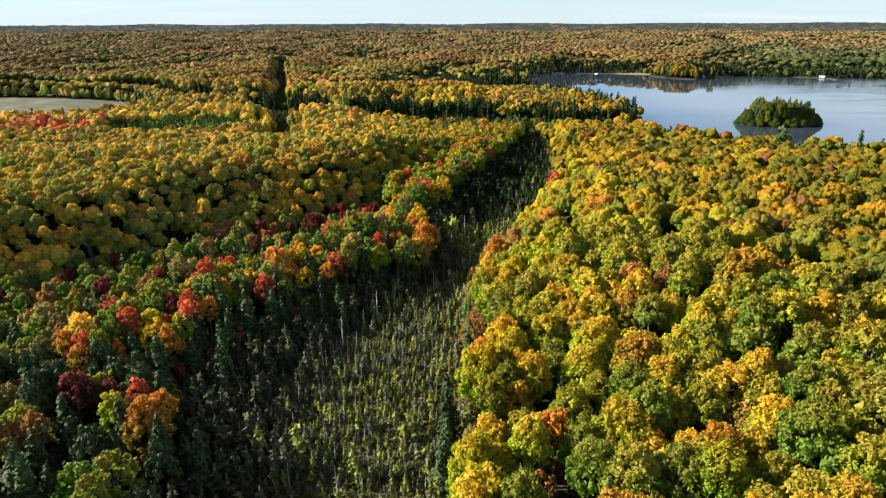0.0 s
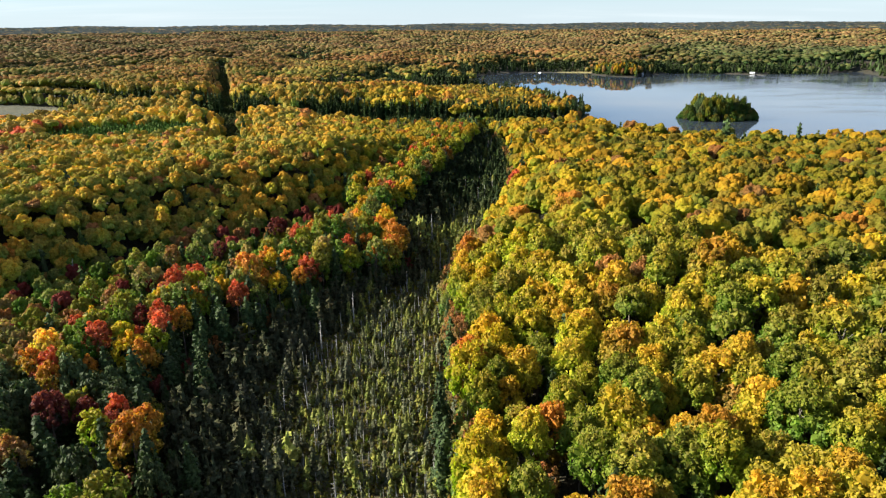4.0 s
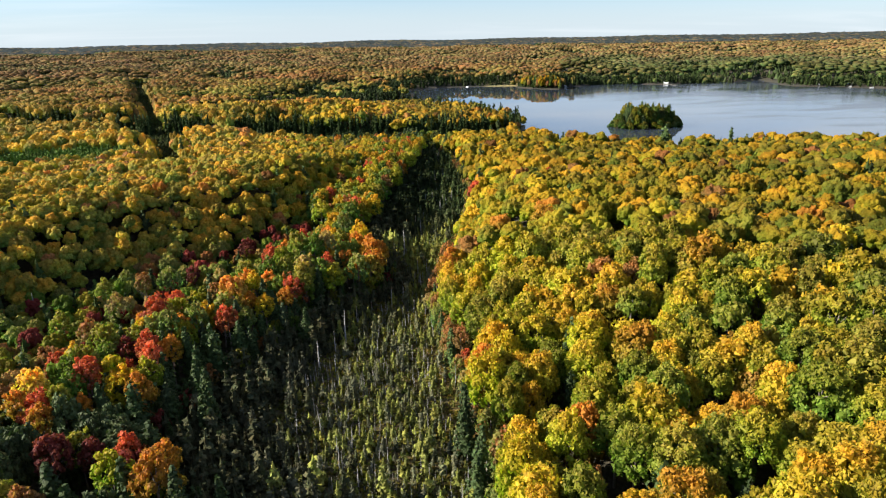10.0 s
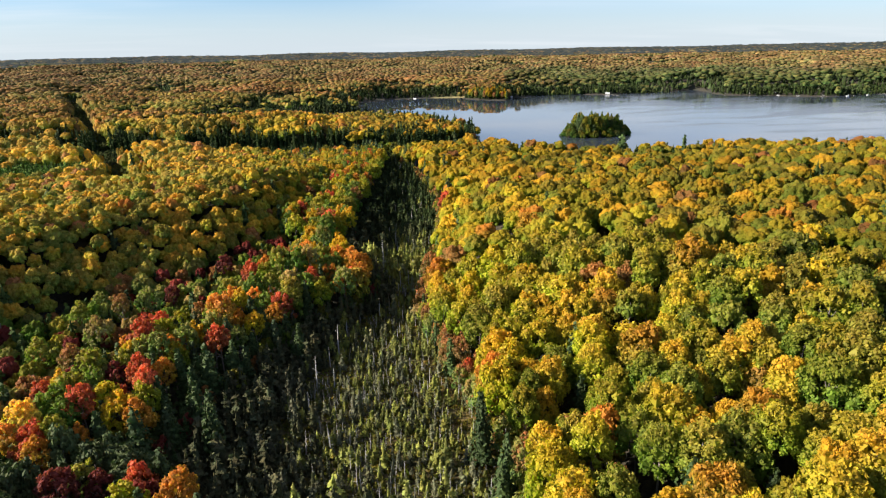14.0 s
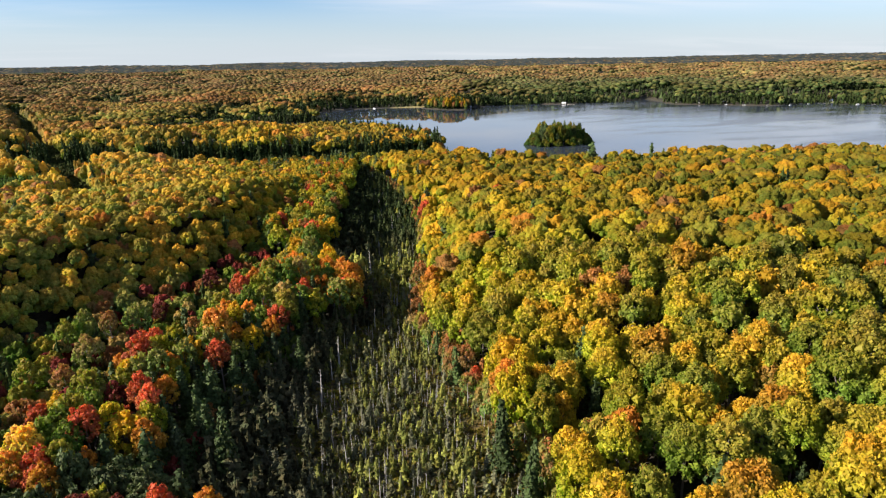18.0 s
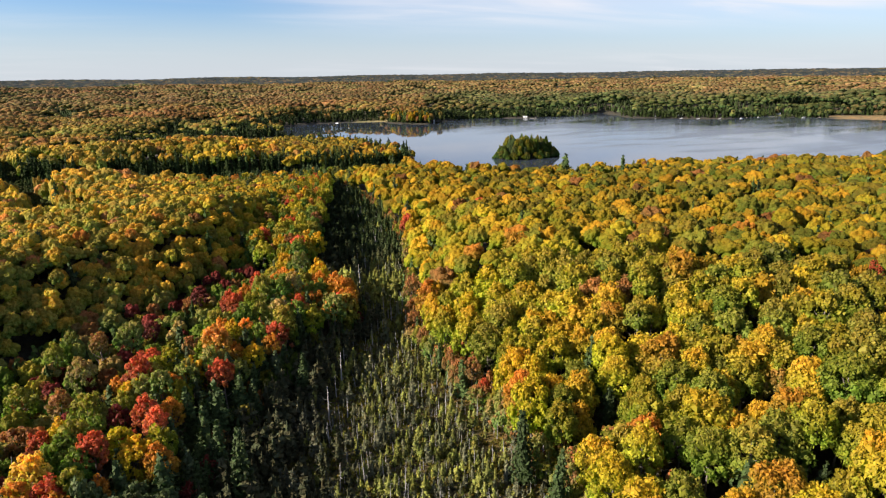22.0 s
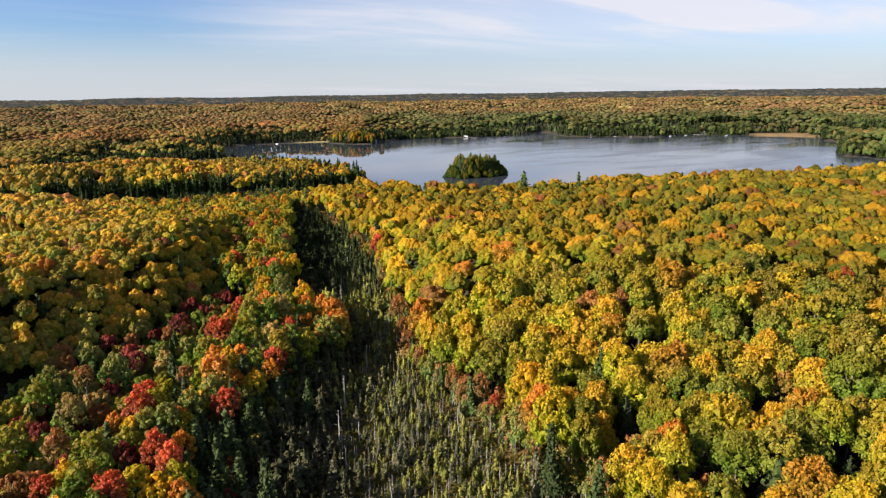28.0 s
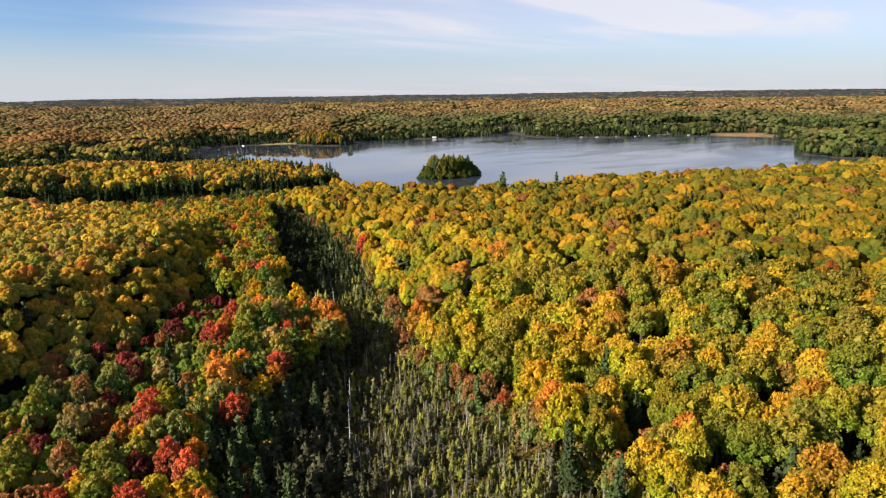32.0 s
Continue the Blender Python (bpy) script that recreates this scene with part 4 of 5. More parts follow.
dead = (sort > 0.66) & (across > 0.36) & ((y < 200) | (sort > 0.92))
closeby = (y > 84) & (y < 175) & (across > 0.22) & (rng.uniform(0, 1, len(x)) < 0.42)
counts = {"larch": 0, "dead": 0, "spruce": 0}
single = np.zeros(len(x), bool)
for i in np.argsort(distance(x, y)):
    if not closeby[i]:
        continue
    kind = "larch" if larch[i] else "dead" if dead[i] else "spruce"
    if counts[kind] >= (230 if kind != "dead" else 130):
        continue
    counts[kind] += 1
    single[i] = True
    if kind == "dead":
        ob = tagged(new("dead_tree", SNAGS[rng.randint(4)]), "bare grey dead stem standing in the bog", "dead tree", "dead stems in the bog")
        ob.matrix_basis = pose(x[i], y[i], float(land(x[i], y[i])), rng.normal(0, 3), rng.normal(0, 3), rng.uniform(0, 360)) @ Matrix.Scale(height[i] * 0.95, 4)
    elif kind == "larch":
        needle_tree("tamarack_tree", x[i], y[i], height[i], rng.uniform(0.9, 1.3), np.array(HUES["tamarack"]) * rng.uniform(0.65, 1.2), LARCH, "small yellow-green tamarack growing in the bog", "tamaracks in the bog")
    else:
        # tint darkened westward, painting in the shade of the strip
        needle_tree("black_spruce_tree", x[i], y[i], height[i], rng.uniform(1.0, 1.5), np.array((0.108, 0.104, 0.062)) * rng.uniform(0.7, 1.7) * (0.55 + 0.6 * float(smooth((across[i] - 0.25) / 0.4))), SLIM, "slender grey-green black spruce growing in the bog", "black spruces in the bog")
thin = [shaggy_crown(rng, 40, 0.064, rng.uniform(0.13, 0.2), 0.04) for _ in range(6)]
feathery = [shaggy_crown(rng, 40, 0.075, 0.23, 0.08) for _ in range(4)]
stems = [snag_shape(rng, 7) for _ in range(3)]
rest = ~single
pos = np.c_[x, y, land(x, y)]
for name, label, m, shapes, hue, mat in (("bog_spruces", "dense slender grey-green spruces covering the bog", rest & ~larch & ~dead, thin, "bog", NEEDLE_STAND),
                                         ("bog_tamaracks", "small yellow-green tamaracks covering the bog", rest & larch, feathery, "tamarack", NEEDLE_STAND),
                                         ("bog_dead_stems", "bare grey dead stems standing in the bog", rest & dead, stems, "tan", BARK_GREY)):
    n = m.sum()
    # bog spruces: strip's shade painted on the west side, darker green far end
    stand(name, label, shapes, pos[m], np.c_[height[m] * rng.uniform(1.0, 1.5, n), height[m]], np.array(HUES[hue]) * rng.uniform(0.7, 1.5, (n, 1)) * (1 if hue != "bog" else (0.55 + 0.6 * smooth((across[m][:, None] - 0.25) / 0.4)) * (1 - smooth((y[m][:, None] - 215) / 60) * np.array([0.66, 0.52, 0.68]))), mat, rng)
x, y = spots(rng, -100, 75, -60, 436, 1.25)
m = (bog_side(x, y) < 1.0) & (rng.uniform(0, 1, len(x)) < 0.8)
x, y = x[m], y[m]
tufts = [leaf_cards(rng, rng.normal(0, 0.4, (10, 3)) * (1, 1, 0.45) + (0, 0, 0.3), np.tile((0, 0, 1.0), (10, 1)), 0.26, 0.9) for _ in range(4)]
warm = rng.uniform(0, 1, (len(x), 1))
tint = np.array((0.10, 0.085, 0.03)) * (1 - warm) + np.array((0.17, 0.14, 0.03)) * warm
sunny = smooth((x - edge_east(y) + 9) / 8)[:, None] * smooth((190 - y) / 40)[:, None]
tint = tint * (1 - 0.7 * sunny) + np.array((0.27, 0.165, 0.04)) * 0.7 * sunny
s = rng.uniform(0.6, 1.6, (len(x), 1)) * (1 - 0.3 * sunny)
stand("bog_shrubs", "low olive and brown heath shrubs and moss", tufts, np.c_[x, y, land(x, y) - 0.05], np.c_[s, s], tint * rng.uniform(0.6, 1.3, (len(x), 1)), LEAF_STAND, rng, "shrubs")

# ---- woods of the middle distance and beyond
CLUMP_A = [dome_crown(rng, 3, 30, 0.36, -0.4, 110, 0.06, 0.022) for _ in range(9)]
CLUMP_W = [dome_crown(rng, 3, 15, 0.46, -0.35, 190, 0.085, 0.035) for _ in range(10)]
CLUMP_B = [dome_crown(rng, 2, 11, 0.38, -0.35, 44, 0.09, 0.045) for _ in range(12)]
CLUMP_C = [dome_crown(rng, 2, 13, 0.3, -0.45, 8, 0.14, 0.085) for _ in range(12)]
CLUMP_E = [dome_crown(rng, 1, 7, 0.28, -0.3, 5, 0.22, 0.09) for _ in range(12)]
low = ICO_F[[not (ICO_V[f][:, 2] < -0.3).all() for f in ICO_F]]
CLUMP_D = [(ICO_V * rng.uniform(0.7, 1.25, (12, 1)), low) for _ in range(10)]
CONE_B = [shaggy_crown(rng, 70, 0.055, 0.2) for _ in range(4)]
CONE_E = [shaggy_crown(rng, 11, 0.12, 0.19, 0.04) for _ in range(6)]
ring = np.arange(6) * 1.047
CONE_C = [(np.r_[np.c_[np.cos(ring) * 0.2, np.sin(ring) * 0.2, 0 * ring + 0.3] * rng.uniform(0.7, 1.25, (6, 1)), [(0, 0, 1)]], np.array([(k, (k + 1) % 6, 6) for k in range(6)])) for _ in range(6)]


def conifers_share(x, y):
    """How many of the trees at a place are conifers: belts along the shores, the foot of the middle ridge, and groups."""
    shore = lake_side(x, y)
    belt = np.where(y > 560, np.where(x > 400, 0.7, 0.8), 0.4) * np.exp(-np.maximum(shore - 4, 0) / 32.0)
    foot = 0.95 * np.exp(-((y - 534 + 0.25 * x) / 17.0) ** 2) * (x < 185) * np.clip(0.85 + 0.9 * waves(x, y, 70, 61), 0, 1)
    bog = 0.45 * np.exp(-np.maximum(bog_side(x, y), 0) / 9.0)
    far = 0.32 * smooth((np.hypot(x, y) - 480) / 700) * (0.5 + 0.8 * smooth(waves(x, y, 420, 31) + 0.4)) + 0.12 * smooth((x - 500) / 300)
    belt = np.maximum(belt, 0.85 * np.exp(-np.maximum(shore - 4, 0) / 45.0) * (x < 240) * (y > 640))
    far = far + 0.7 * smooth((np.hypot(x, y) - 560) / 200) * smooth((-hollows(x, y) - 0.05) / 0.25)
    # more blue-green conifers far off, giving the horizon a hazy colour
    far = far + 0.35 * smooth((np.hypot(x, y) - 2800) / 1500)
    far = far + 0.07 * smooth((x - 90) / 60) * (y < 420)
    head = 0.92 * np.exp(-((y - 812) / 32.0) ** 4) * (x > -95) * (x < 125)
    tip = 0.9 * np.exp(-(np.hypot(x - 165, y - 540) / 26.0) ** 2)
    wood = 0.95 * np.exp(-((x - 985) / 75.0) ** 4 - ((y - 505) / 55.0) ** 4)
    return np.clip(np.maximum.reduce([belt * np.where((x > 860) & (y < 640), 0.3, 1), foot, bog, tip, wood, head]) + far + 0.03, 0, 0.92)


def woods(tag, x, y, size, broad, cone, words, flat=True, low=1.0):
    share = conifers_share(x, y)
    con = rng.uniform(0, 1, len(x)) < share
    z = land(x, y)
    b = ~con
    n = b.sum()
    r, h = size[b] * rng.uniform(0.46, 0.68, n), (rng.uniform(14.5, 18, n) + 1.5 * waves(x[b], y[b], 70, 41) + 2.2 * np.minimum(waves(x[b], y[b], 38, 43), 0.2)) * np.where(bog_side(x[b], y[b]) < 8, 0.85, 1) * np.where((y[b] > 385) & (y[b] < 480) & (x[b] < 120) & (x[b] > -60), 0.86, 1) * np.where((y[b] > 500) & (y[b] < 720) & (x[b] > 30) & (x[b] < 200), 0.84, 1)
    up = np.minimum(r * rng.uniform(0.7, 1.1, n) * low, h * 0.75)
    rim = np.minimum.reduce([lake_side(x[b], y[b]), meadow_side(x[b], y[b]), field_side(x[b], y[b]), road_side(x[b], y[b]) - 7]) < 9
    h = np.where(rim, h * rng.uniform(0.5, 0.85, n), h)
    climb = hill_side(x[b], y[b])
    foot = (climb < 30) & (climb > -6) & (x[b] < edge_west(y[b])) & (x[b] > -200)
    h = np.where(foot, h * (0.78 + 0.22 * smooth(climb / 30)) * rng.uniform(0.75, 1.05, n), h)
    up = np.where(foot, np.minimum(r * 1.1, h * 0.45), up)
    up = np.where(rim, h * 0.5, up)
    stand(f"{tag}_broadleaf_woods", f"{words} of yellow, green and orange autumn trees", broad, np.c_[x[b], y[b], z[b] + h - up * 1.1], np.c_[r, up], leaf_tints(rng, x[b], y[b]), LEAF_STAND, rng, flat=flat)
    n = con.sum()
    h = rng.uniform(11, 19, n) * (0.55 + 0.45 * low)
    wide = np.maximum(h * 0.9, size[con] * 1.4)
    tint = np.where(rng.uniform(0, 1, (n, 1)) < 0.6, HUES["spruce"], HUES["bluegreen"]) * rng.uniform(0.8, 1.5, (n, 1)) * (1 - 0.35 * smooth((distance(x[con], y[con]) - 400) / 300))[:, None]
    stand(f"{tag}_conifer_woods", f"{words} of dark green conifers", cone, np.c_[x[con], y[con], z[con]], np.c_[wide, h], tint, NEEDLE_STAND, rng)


def planted_block(x, y):
    u, v = (x + 172) * 0.97 + (y - 418) * 0.24, (y - 418) * 0.97 - (x + 172) * 0.24
    return np.hypot(u / 50, v / 42) < 1


x, y = spots(rng, -420, 460, 40, 440, 6.7)
d = distance(x, y)
m = wooded(x, y) & viewed(x, y, 5) & (d >= NEAR) & (d < 270)
m &= (x > edge_west(y) + 2) & (np.hypot(x - 49, y - 271.5) > 6.5)
woods("valley_side", x[m], y[m], rng.uniform(6.4, 9.2, m.sum()), CLUMP_A, CONE_B, "unbroken canopy")
m = wooded(x, y) & viewed(x, y, 5) & (d >= 270) & (d < 430) & (x > edge_west(y) + 2) & (np.hypot(x - 49, y - 271.5) > 6.5)
woods("hillside", x[m], y[m], rng.uniform(6.4, 9.4, m.sum()), CLUMP_B, CONE_B, "unbroken canopy")
x, y = spots(rng, -400, 75, 40, 440, 3.7)
d = distance(x, y)
end = (x > -8) & (x < 80) & (y > 410) & (y < 455) & (x < edge_east(y) + 4)
m = wooded(x, y) & viewed(x, y, 5) & (d >= NEAR) & (d < 430) & (x <= edge_west(y) + 2) & ~end & ~planted_block(x, y) & ~strip_side(x, y) & ~in_trough(x, y)
near = d < 270
for tag, part_of, shapes in (("west_bank", near & (d < 225), CLUMP_W), ("west_slope", near & (d >= 225), CLUMP_W)):
    woods(tag, x[m & part_of], y[m & part_of], rng.uniform(3.8, 6.2, (m & part_of).sum()), shapes, CONE_B, "dense canopy")
woods("west_hill", x[m & ~near], y[m & ~near], rng.uniform(3.9, 6.0, (m & ~near).sum()), CLUMP_B, CONE_B, "dense canopy")
x, y = spots(rng, -1150, 1300, 100, 1260, 6.8)
d = distance(x, y)
plantation = planted_block(x, y)
m = wooded(x, y) & viewed(x, y, 4) & (d >= 430) & (d < 690) & ~plantation
woods("lake_country", x[m], y[m], np.full(m.sum(), 7.4) * rng.uniform(0.8, 1.25, m.sum()), CLUMP_C, CONE_B, "rolling canopy")
m = wooded(x, y) & viewed(x, y, 4) & (d >= 690) & (d < np.where(y < x * 0.85, 1290, 1150))
woods("distant", x[m], y[m], rng.uniform(6.2, 9.6, m.sum()), CLUMP_E, CONE_E, "far canopy", True, 0.7)
x, y = spots(rng, -235, -110, 365, 470, 3.6)
m = planted_block(x, y) & (road_side(x, y) > 5)
n = m.sum()
h = rng.uniform(10, 14, n)
stand("planted_conifers", "block of bright green planted conifers", CONE_B, np.c_[x[m], y[m], land(x[m], y[m])], np.c_[h * 0.85, h], np.array((0.085, 0.135, 0.026)) * rng.uniform(0.8, 1.3, (n, 1)), NEEDLE_STAND, rng)


def far_canopy(name, label, a0, a1, step, inner):
    """The tops of the far woods as one rugged sheet, tree by tree, over the land to the skyline; it drops to the ground in clearings."""
    cols = int(math.radians(a1 - a0) / step)
    rings = int(math.log(4880 / inner) / step)
    i, j = np.meshgrid(np.arange(rings), np.arange(cols), indexing="ij")
    r = inner * np.exp((i + rng.uniform(-0.4, 0.4, i.shape)) * step)
    r[0] = inner - 2
    a = math.radians(a0) + (j + 0.5 * (i % 2) + rng.uniform(-0.4, 0.4, i.shape)) * step
    x, y = -32 + (r * np.sin(a)).ravel(), 8 + (r * np.cos(a)).ravel()
    n = len(x)
    belt = smooth((-hollows(x, y) + 0.5 * waves(x, y, 95, 33) - 0.1) / 0.35)
    con = rng.uniform(0, 1, n) < 0.45 + 0.4 * belt + 0.25 * smooth((r.ravel() - 2200) / 1500)
    h = 12.5 + rng.uniform(-1, 1, n) * np.minimum(0.8 + r.ravel() * step * 0.35, 5.0) + 1.5 * waves(x, y, 150, 51) + np.where(con, 2.5, 0)
    h = np.where(wooded(x, y), h, -1.5)
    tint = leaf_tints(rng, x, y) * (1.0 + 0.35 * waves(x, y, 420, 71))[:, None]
    # bluish tint stands in for haze over the skyline
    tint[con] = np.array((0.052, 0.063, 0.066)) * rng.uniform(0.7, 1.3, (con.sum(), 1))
    p = (i * cols + j)[:-1, :-1].ravel()
    odd = np.repeat(np.arange(rings - 1) % 2 == 1, cols - 1)[:, None]
    faces = np.concatenate([np.where(odd, np.c_[p, p + 1, p + cols + 1], np.c_[p, p + 1, p + cols]), np.where(odd, np.c_[p, p + cols + 1, p + cols], np.c_[p + 1, p + cols + 1, p + cols])])
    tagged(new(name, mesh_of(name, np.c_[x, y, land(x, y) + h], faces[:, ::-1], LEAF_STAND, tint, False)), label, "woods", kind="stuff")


far_canopy("skyline_woods", "far-off autumn woods reaching to the horizon", -53, 85, 0.0042, 3280.0)
x, y = spots(rng, -3300, 3300, 60, 3300, 13)
d = distance(x, y)
m = wooded(x, y) & viewed(x, y, 3) & (d >= 2150) & (d < 3300)
woods("horizon", x[m], y[m], rng.uniform(12, 19, m.sum()), CLUMP_D, CONE_C, "remote canopy", False, 0.5)
x, y = spots(rng, -2150, 2150, 60, 2150, 8.8)
d = distance(x, y)
m = wooded(x, y) & viewed(x, y, 4) & (d >= np.where(y < x * 0.85, 1290, 1150)) & (d < 2160)
woods("remote", x[m], y[m], rng.uniform(8.5, 13, m.sum()), CLUMP_D, CONE_C, "remote canopy", False, 0.5)
far_canopy("outlying_woods", "far-off autumn woods behind the flight", 84.8, 307.2, 0.016, 1140.0)
x, y = spots(rng, -1150, 1150, -1150, 1150, 16)
d = distance(x, y)
m = wooded(x, y) & ~viewed(x, y, 4) & (d < 1150) & (d > 200)
woods("surrounding", x[m], y[m], rng.uniform(14, 20, m.sum()), CLUMP_E, CONE_E, "surrounding canopy")
x, y = spots(rng, -240, 180, -200, 210, 6.6)
d = distance(x, y)
m = wooded(x, y) & (~viewed(x, y, 8) | (d <= 22) | ((d < 62) & (x < edge_west(y) + 2))) & (d < 204)
woods("underlying", x[m], y[m], rng.uniform(5.8, 8.4, m.sum()), CLUMP_A, CONE_B, "dense canopy")

# low mixed thicket in the trough behind the bright strip
x, y = spots(rng, -165, 15, 100, 312, 3.3)
e = bog_side(x, y)
m = wooded(x, y) & in_trough(x, y) & (e < 110) & viewed(x, y, 5) & (rng.uniform(0, 1, len(x)) < 0.85)
x, y = x[m], y[m]
needles = rng.uniform(0, 1, len(x)) < 0.16
low_hues = np.array([HUES[q] for q in ("rust", "tan", "pale", "olive", "green", "pale", "olive", "maroon", "green")])
b = ~needles
h, r = rng.uniform(6.5, 12.5, b.sum()), rng.uniform(1.8, 3.0, b.sum())
stand("trough_thicket", "low rusty, grey-green and olive trees behind the bright strip", CLUMP_W, np.c_[x[b], y[b], land(x[b], y[b]) + h - r * 1.2], np.c_[r, r * 1.15], low_hues[rng.randint(0, 9, b.sum())] * rng.uniform(0.95, 1.6, (b.sum(), 1)), LEAF_STAND, rng)
h = rng.uniform(8, 14, needles.sum())
stand("trough_conifers", "dark green conifers behind the bright strip", CONE_B, np.c_[x[needles], y[needles], land(x[needles], y[needles])], np.c_[h * 0.95, h], np.array(HUES["spruce"]) * rng.uniform(0.8, 1.5, (needles.sum(), 1)), NEEDLE_STAND, rng)

for k in range(0, len(x), max(1, len(x) // 16)):
    ob = tagged(new("dead_tree", SNAGS[rng.randint(4)]), "bare grey dead tree behind the bright strip", "dead tree", "dead trees behind the strip")
    ob.matrix_basis = pose(x[k], y[k], float(land(x[k], y[k])), rng.normal(0, 4), rng.normal(0, 4), rng.uniform(0, 360)) @ Matrix.Scale(rng.uniform(9, 13), 4)

# tall trees on the point of the far shore
x, y = spots(rng, 318, 376, 905, 975, 5.0)
m = (lake_side(x, y) > 0.5) & (rng.uniform(0, 1, len(x)) < 0.9)
x, y = x[m], y[m]
b = rng.uniform(0, 1, len(x)) < 0.55
n = b.sum()
h, r = rng.uniform(12, 17, n), rng.uniform(3, 4.4, n)
stand("point_broadleaf_trees", "tall olive and orange trees on the point", CLUMP_B, np.c_[x[b], y[b], land(x[b], y[b]) + h * 0.5], np.c_[r, h * 0.46], np.array([HUES[q] for q in ("olive", "green", "gold", "rust")])[rng.randint(0, 4, n)] * 0.8, LEAF_STAND, rng)
n = (~b).sum()
h = rng.uniform(13, 19, n)
stand("point_conifers", "tall dark green conifers on the point", CONE_B, np.c_[x[~b], y[~b], land(x[~b], y[~b])], np.c_[h, h], np.array(HUES["spruce"]) * rng.uniform(0.8, 1.5, (n, 1)), NEEDLE_STAND, rng)

# dark conifers in the hollow before the middle ridge, taller along the ridge's foot; tint lowered for its shaded face
x, y = spots(rng, -170, 150, 425, 575, 3.6)
v = y - 497 + 0.25 * x
m = (lake_side(x, y) > 2) & (bog_side(x, y) > 1) & (road_side(x, y) > 4) & ((hollow(x, y) & (rng.uniform(0, 1, len(x)) < 0.75)) | ((v > 22) & (v < 36) & (waves(x, y, 40, 62) > -0.1)))
x, y, v = x[m], y[m], v[m]
h = np.where(v > 20, rng.uniform(11, 19, len(x)), rng.uniform(3, 8, len(x)))
stand("hollow_conifers", "dark green conifers in the hollow below the ridge", CONE_B, np.c_[x, y, land(x, y)], np.c_[h * 0.95, h], np.array(HUES["spruce"]) * rng.uniform(0.55, 1.05, (len(x), 1)), NEEDLE_STAND, rng)

x, y = spots(rng, -290, -80, 325, 1150, 2.8)
m = (road_side(x, y) < 7.5) & (rng.uniform(0, 1, len(x)) < 0.8)
n = m.sum()
stand("roadside_shrubs", "dark green shrubs along the straight cut", CLUMP_E, np.c_[x[m], y[m], land(x[m], y[m]) + 0.6], np.c_[rng.uniform(1.2, 2.2, n), rng.uniform(1.2, 2.6, n)], np.array((0.05, 0.065, 0.02)) * rng.uniform(0.7, 1.4, (n, 1)), LEAF_STAND, rng, "shrubs")

# ---- the island
gx, gy = spots(rng, 232, 308, 484, 532, 3.9)
for a, b in zip(gx, gy):
    side = float(island_side(a, b))
    if side < -0.06:
        continue
    inner = 0.45 + 0.55 * min(1, max(side, 0) * 3)
    if rng.uniform() < 0.24 and side > 0.1:
        needle_tree("island_spruce_tree", a, b, rng.uniform(13, 20) * inner, 1.25, np.array(HUES["spruce"]) * rng.uniform(1.0, 1.6), SPRUCE, "dark green spruce growing on the small island", "island trees")
        continue
    c = np.array(HUES[("olive", "green", "pale", "lime", "green")[rng.randint(5)]]) * rng.uniform(0.6, 1.0)
    t = broad_tree(a, b, rng.uniform(10, 18) * inner, rng.uniform(2.7, 4.0) * (0.6 + 0.4 * inner), tuple(c), FINE if rng.uniform() < 0.6 else RAGGED, "on the small island", 3)
    tagged(t, group="island trees")

# ---- two tall conifers above the lakeside canopy
PINE = [mesh_of("crown", *shaggy_crown(rng, 420, 0.032, 0.2, 0.3), NEEDLE)]
needle_tree("white_pine_tree", 173, 318, 26, 1.25, np.array(HUES["spruce"]) * 1.5, PINE, "tall dark green pine rising above the lakeside canopy", "lakeside pines")
needle_tree("white_pine_tree", 203, 302, 24, 0.8, np.array(HUES["spruce"]) * 1.3, PINE, "ragged pine rising above the lakeside canopy", "lakeside pines")

# ---- lakeside houses, docks and boats
WALLS = {"white": plain("white_siding", (0.78, 0.77, 0.74, 1)), "red": plain("red_siding", (0.3, 0.06, 0.045, 1)), "brown": plain("brown_siding", (0.2, 0.12, 0.07, 1))}
ROOF, ROOF_PALE = plain("grey_shingles", (0.2, 0.19, 0.18, 1), 0.85, 0.25), plain("pale_metal_roof", (0.6, 0.6, 0.6, 1), 0.4)
GLASS, PLANK = plain("dark_window_glass", (0.03, 0.035, 0.04, 1), 0.08), plain("grey_planks", (0.38, 0.35, 0.31, 1), 0.85, 0.3)
HULL = plain("white_hull", (0.8, 0.8, 0.8, 1), 0.3)


def boxes(list_of):
    """Boxes (x0, y0, z0, x1, y1, z1) as one mesh's arrays."""
    f = np.array([(0, 2, 3, 1), (4, 5, 7, 6), (0, 1, 5, 4), (2, 6, 7, 3), (0, 4, 6, 2), (1, 3, 7, 5)])
    return join([(np.array([(b[3 * (i & 1)], b[1 + 3 * (i >> 1 & 1)], b[2 + 3 * (i >> 2)]) for i in range(8)], float), f) for b in list_of])


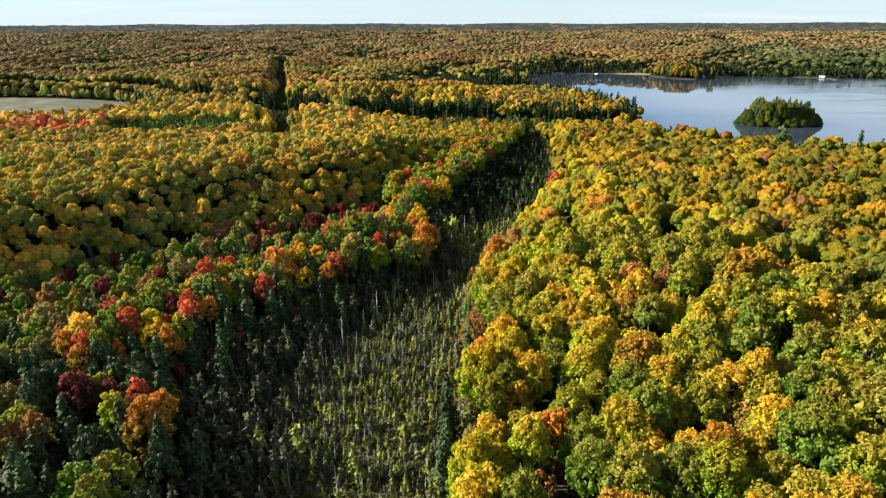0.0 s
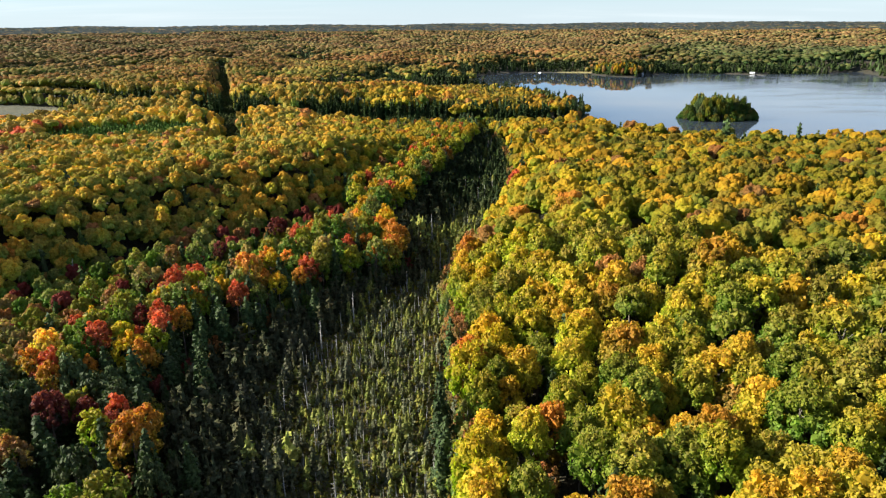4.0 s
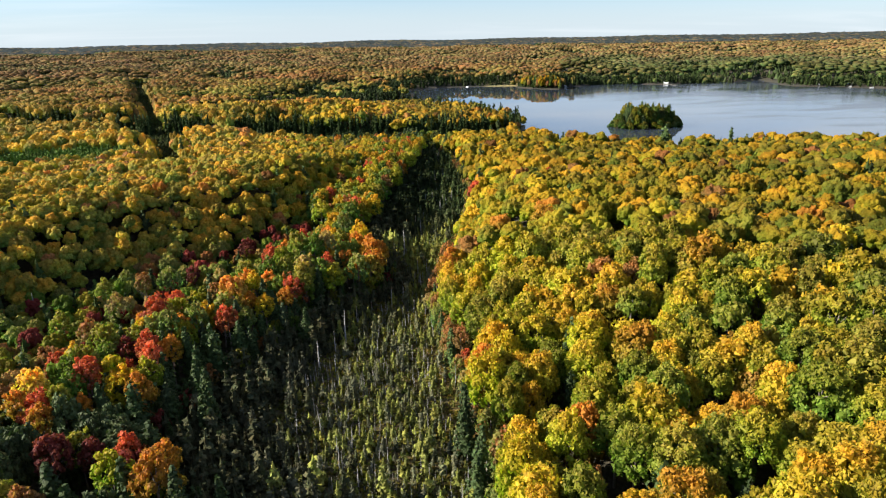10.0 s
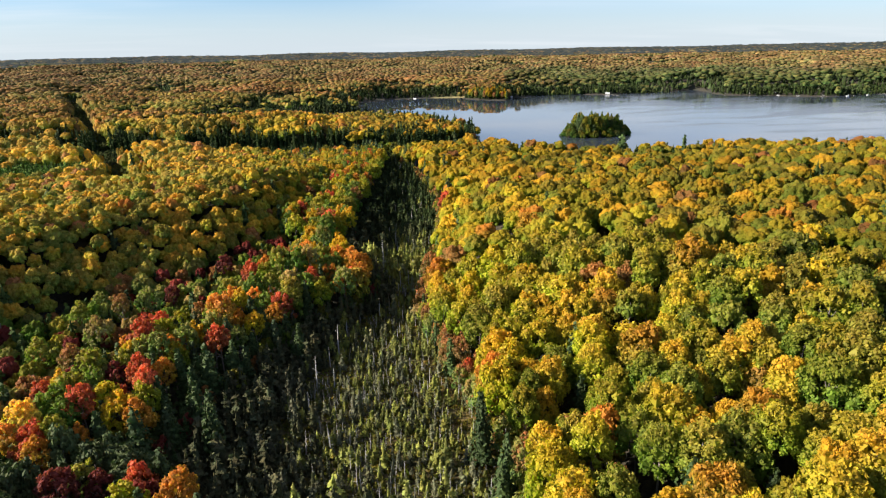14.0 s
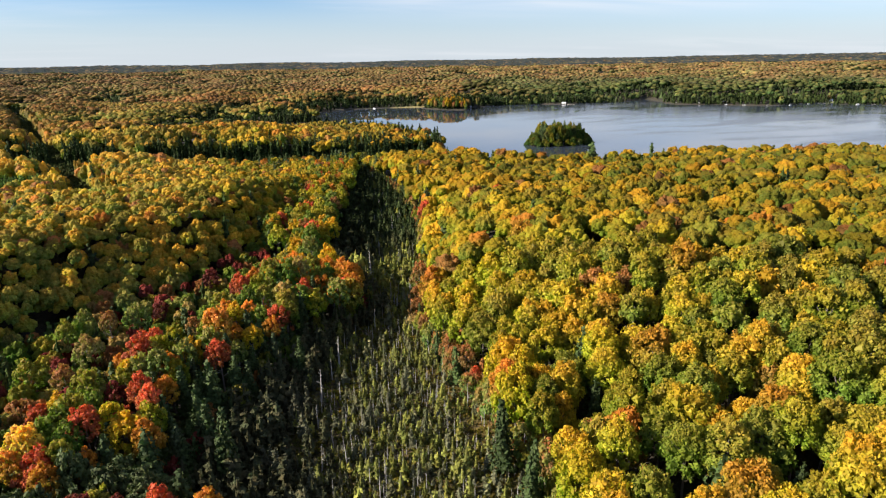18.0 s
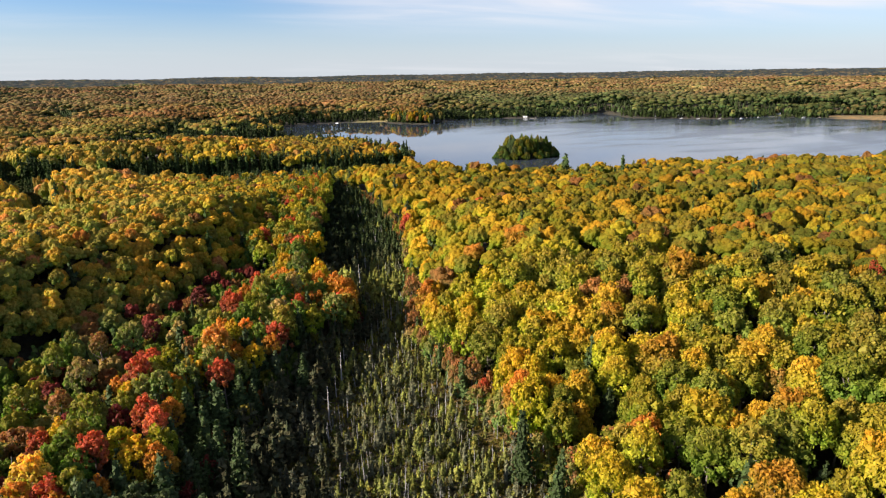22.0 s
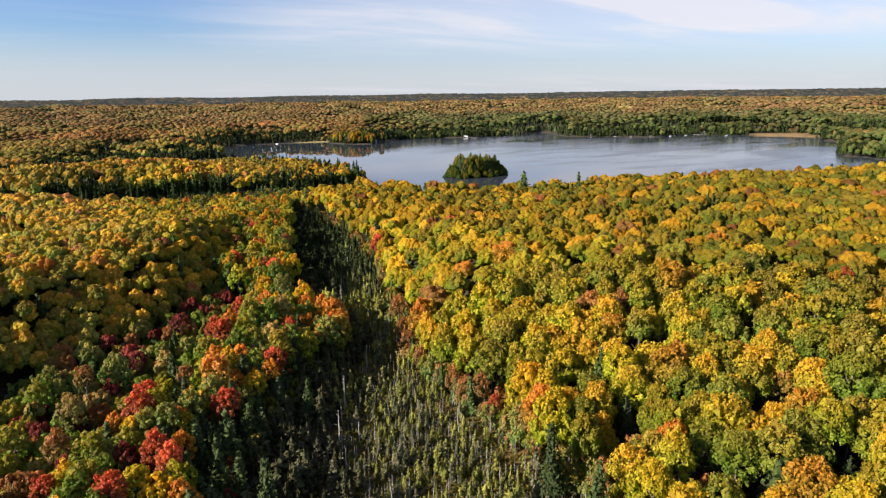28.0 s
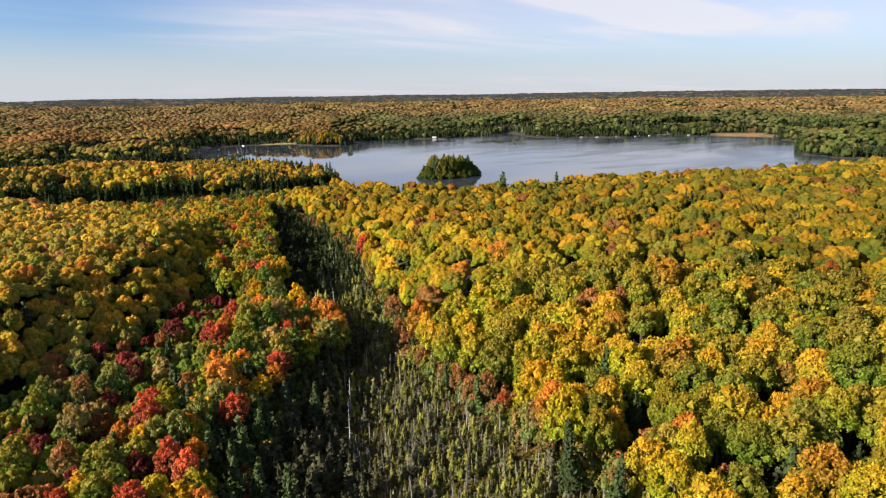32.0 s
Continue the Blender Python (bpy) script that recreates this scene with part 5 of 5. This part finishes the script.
def house(x, y, turn, w, d, h, wall, roof, label, z=None):
    base = tagged(new("house"), label, "house", "lakeside houses")
    base.matrix_basis = pose(x, y, max(float(land(x, y)), 0.3) - 0.1 if z is None else z, 0, 0, turn) @ Matrix.Scale(0.72, 4)
    peak = h + d * 0.28
    v = [(-w / 2, -d / 2, 0), (w / 2, -d / 2, 0), (w / 2, d / 2, 0), (-w / 2, d / 2, 0), (-w / 2, -d / 2, h), (w / 2, -d / 2, h), (w / 2, d / 2, h), (-w / 2, d / 2, h), (-w / 2, 0, peak), (w / 2, 0, peak)]
    me = bpy.data.meshes.new("wall")
    me.from_pydata(v, [], [(0, 1, 5, 4), (1, 2, 6, 9, 5), (2, 3, 7, 6), (3, 0, 4, 8, 7)])
    me.materials.append(wall)
    part("wall", me, base)
    o, e = 0.5, 0.22
    slab = []
    for s in (-1, 1):
        a, b = (s * (d / 2 + o), h - o * 0.56 + 0.03), (0, peak + 0.03)
        slab.append((np.array([(q, p[0], p[1] + k) for k in (0, e) for p in (a, b) for q in (-w / 2 - o, w / 2 + o)]), np.array([(0, 2, 3, 1), (4, 5, 7, 6), (0, 1, 5, 4), (2, 6, 7, 3), (0, 4, 6, 2), (1, 3, 7, 5)])))
    part("roof", mesh_of("roof", *join(slab), roof), base)
    part("chimney", mesh_of("chimney", *boxes([(w * 0.2, -0.4, h, w * 0.2 + 0.8, 0.4, peak + 0.9)]), ROOF), base)
    part("door", mesh_of("door", *boxes([(-0.5, -d / 2 - 0.06, 0.1, 0.5, -d / 2 - 0.01, 2.15)]), PLANK), base)
    n = max(2, int(w / 3))
    for k in range(n):
        cx = -w / 2 + w * (k + 0.5) / n
        if abs(cx) > 1.2:
            part("window", mesh_of("window", *boxes([(cx - 0.6, -d / 2 - 0.05, 0.9, cx + 0.6, -d / 2 - 0.01, 2.2)]), GLASS), base)
    return base


def dock(x, y, turn, length):
    base = tagged(new("dock"), "grey plank dock on posts in the lake", "dock", "docks along the shore")
    base.matrix_basis = pose(x, y, 0, 0, 0, turn)
    part("deck", mesh_of("deck", *boxes([(-0.8, k * 0.5, 0.45, 0.8, k * 0.5 + 0.46, 0.53) for k in range(int(length * 2))]), PLANK), base)
    for k in range(int(length // 4) + 1):
        for s in (-0.75, 0.75):
            part("post", mesh_of("post", *tube([(s, k * 4 + 0.2, -1.5), (s, k * 4 + 0.2, 0.8)], [0.08, 0.08], 6), PLANK), base)
    return base


def boat(x, y, turn):
    base = tagged(new("boat"), "white pontoon boat with a flat canopy on the lake", "boat", "boats on the lake")
    base.matrix_basis = pose(x, y, 0, 0, 0, turn) @ Matrix.Scale(0.75, 4)
    for s in (-0.9, 0.9):
        part("pontoon", mesh_of("pontoon", *tube([(s, -3.4, 0.1), (s, -2.9, 0.05), (s, 2.9, 0.05), (s, 3.5, 0.25)], [0.1, 0.33, 0.33, 0.06], 8), HULL), base)
    part("deck", mesh_of("deck", *boxes([(-1.25, -3.0, 0.36, 1.25, 3.0, 0.46)]), PLANK), base)
    part("railing", mesh_of("railing", *boxes([(-1.25, -3.0, 0.46, -1.2, 3.0, 1.1), (1.2, -3.0, 0.46, 1.25, 3.0, 1.1), (-1.2, 2.95, 0.46, 1.2, 3.0, 1.1)]), HULL), base)
    part("canopy", mesh_of("canopy", *boxes([(-1.2, -2.2, 2.3, 1.2, 0.8, 2.36), (-1.15, -2.1, 0.46, -1.1, -2.05, 2.3), (1.1, -2.1, 0.46, 1.15, -2.05, 2.3), (-1.15, 0.6, 0.46, -1.1, 0.65, 2.3), (1.1, 0.6, 0.46, 1.15, 0.65, 2.3)]), HULL), base)
    return base


house(548, 934, -38, 9, 5, 2.3, WALLS["white"], ROOF_PALE, "long white house standing on the far shore")
house(384, 952, -30, 3.6, 3.2, 2.4, WALLS["white"], ROOF_PALE, "small white boathouse at the water's edge")
house(832, 748, -55, 12, 8, 3.6, WALLS["brown"], ROOF, "brown cabin among trees by the lake")
house(800, 752, -54, 10, 7, 3.4, WALLS["white"], ROOF, "white cabin among trees by the lake")
house(858, 752, -56, 11, 8, 3.6, WALLS["red"], ROOF, "red boathouse with grey roof by the lake")
house(915, 728, -58, 7, 5, 2.4, WALLS["white"], ROOF_PALE, "white cottage behind a mown lawn")
house(985, 700, -47, 10, 8, 3.8, WALLS["white"], ROOF, "white cottage with a grey roof by a field")
house(1030, 600, -67, 15, 6, 2.6, WALLS["white"], ROOF_PALE, "long low white farm building beside a tan field")
for a, b, c, ln in ((745, 765, 205, 16), (775, 735, 205, 14), (822, 735, 200, 18), (700, 850, 215, 14), (870, 722, 220, 20), (545, 918, 195, 16), (905, 655, 240, 14)):
    dock(a, b, c, ln)
house(748, 782, -52, 8, 6, 2.8, WALLS["brown"], ROOF, "brown cabin close to the water")
house(722, 812, -50, 7, 6, 2.8, WALLS["white"], ROOF, "white cabin close to the water")
house(884, 742, -56, 9, 6, 2.8, WALLS["white"], ROOF, "white cottage behind a mown lawn")
for a, b, c in ((242, 1020, 40), (752, 748, 60), (810, 715, 100), (700, 838, 30), (850, 715, 80), (778, 728, 70), (738, 770, 45), (893, 668, 75)):
    boat(a, b, c)

# ---- a thin radio mast on the western skyline
mast = tagged(new("radio_mast"), "thin grey radio mast on the horizon", "mast")
mast.matrix_basis = pose(-2620, 3870, float(land(-2620, 3870)))
part("tower", mesh_of("tower", *tube([(0, 0, 0), (0, 0, 40), (0, 0, 88)], [2.4, 1.6, 0.8], 4), BARK_GREY), mast)
part("antenna", mesh_of("antenna", *tube([(0, 0, 88), (0, 0, 104)], [0.4, 0.25], 4), BARK_GREY), mast)
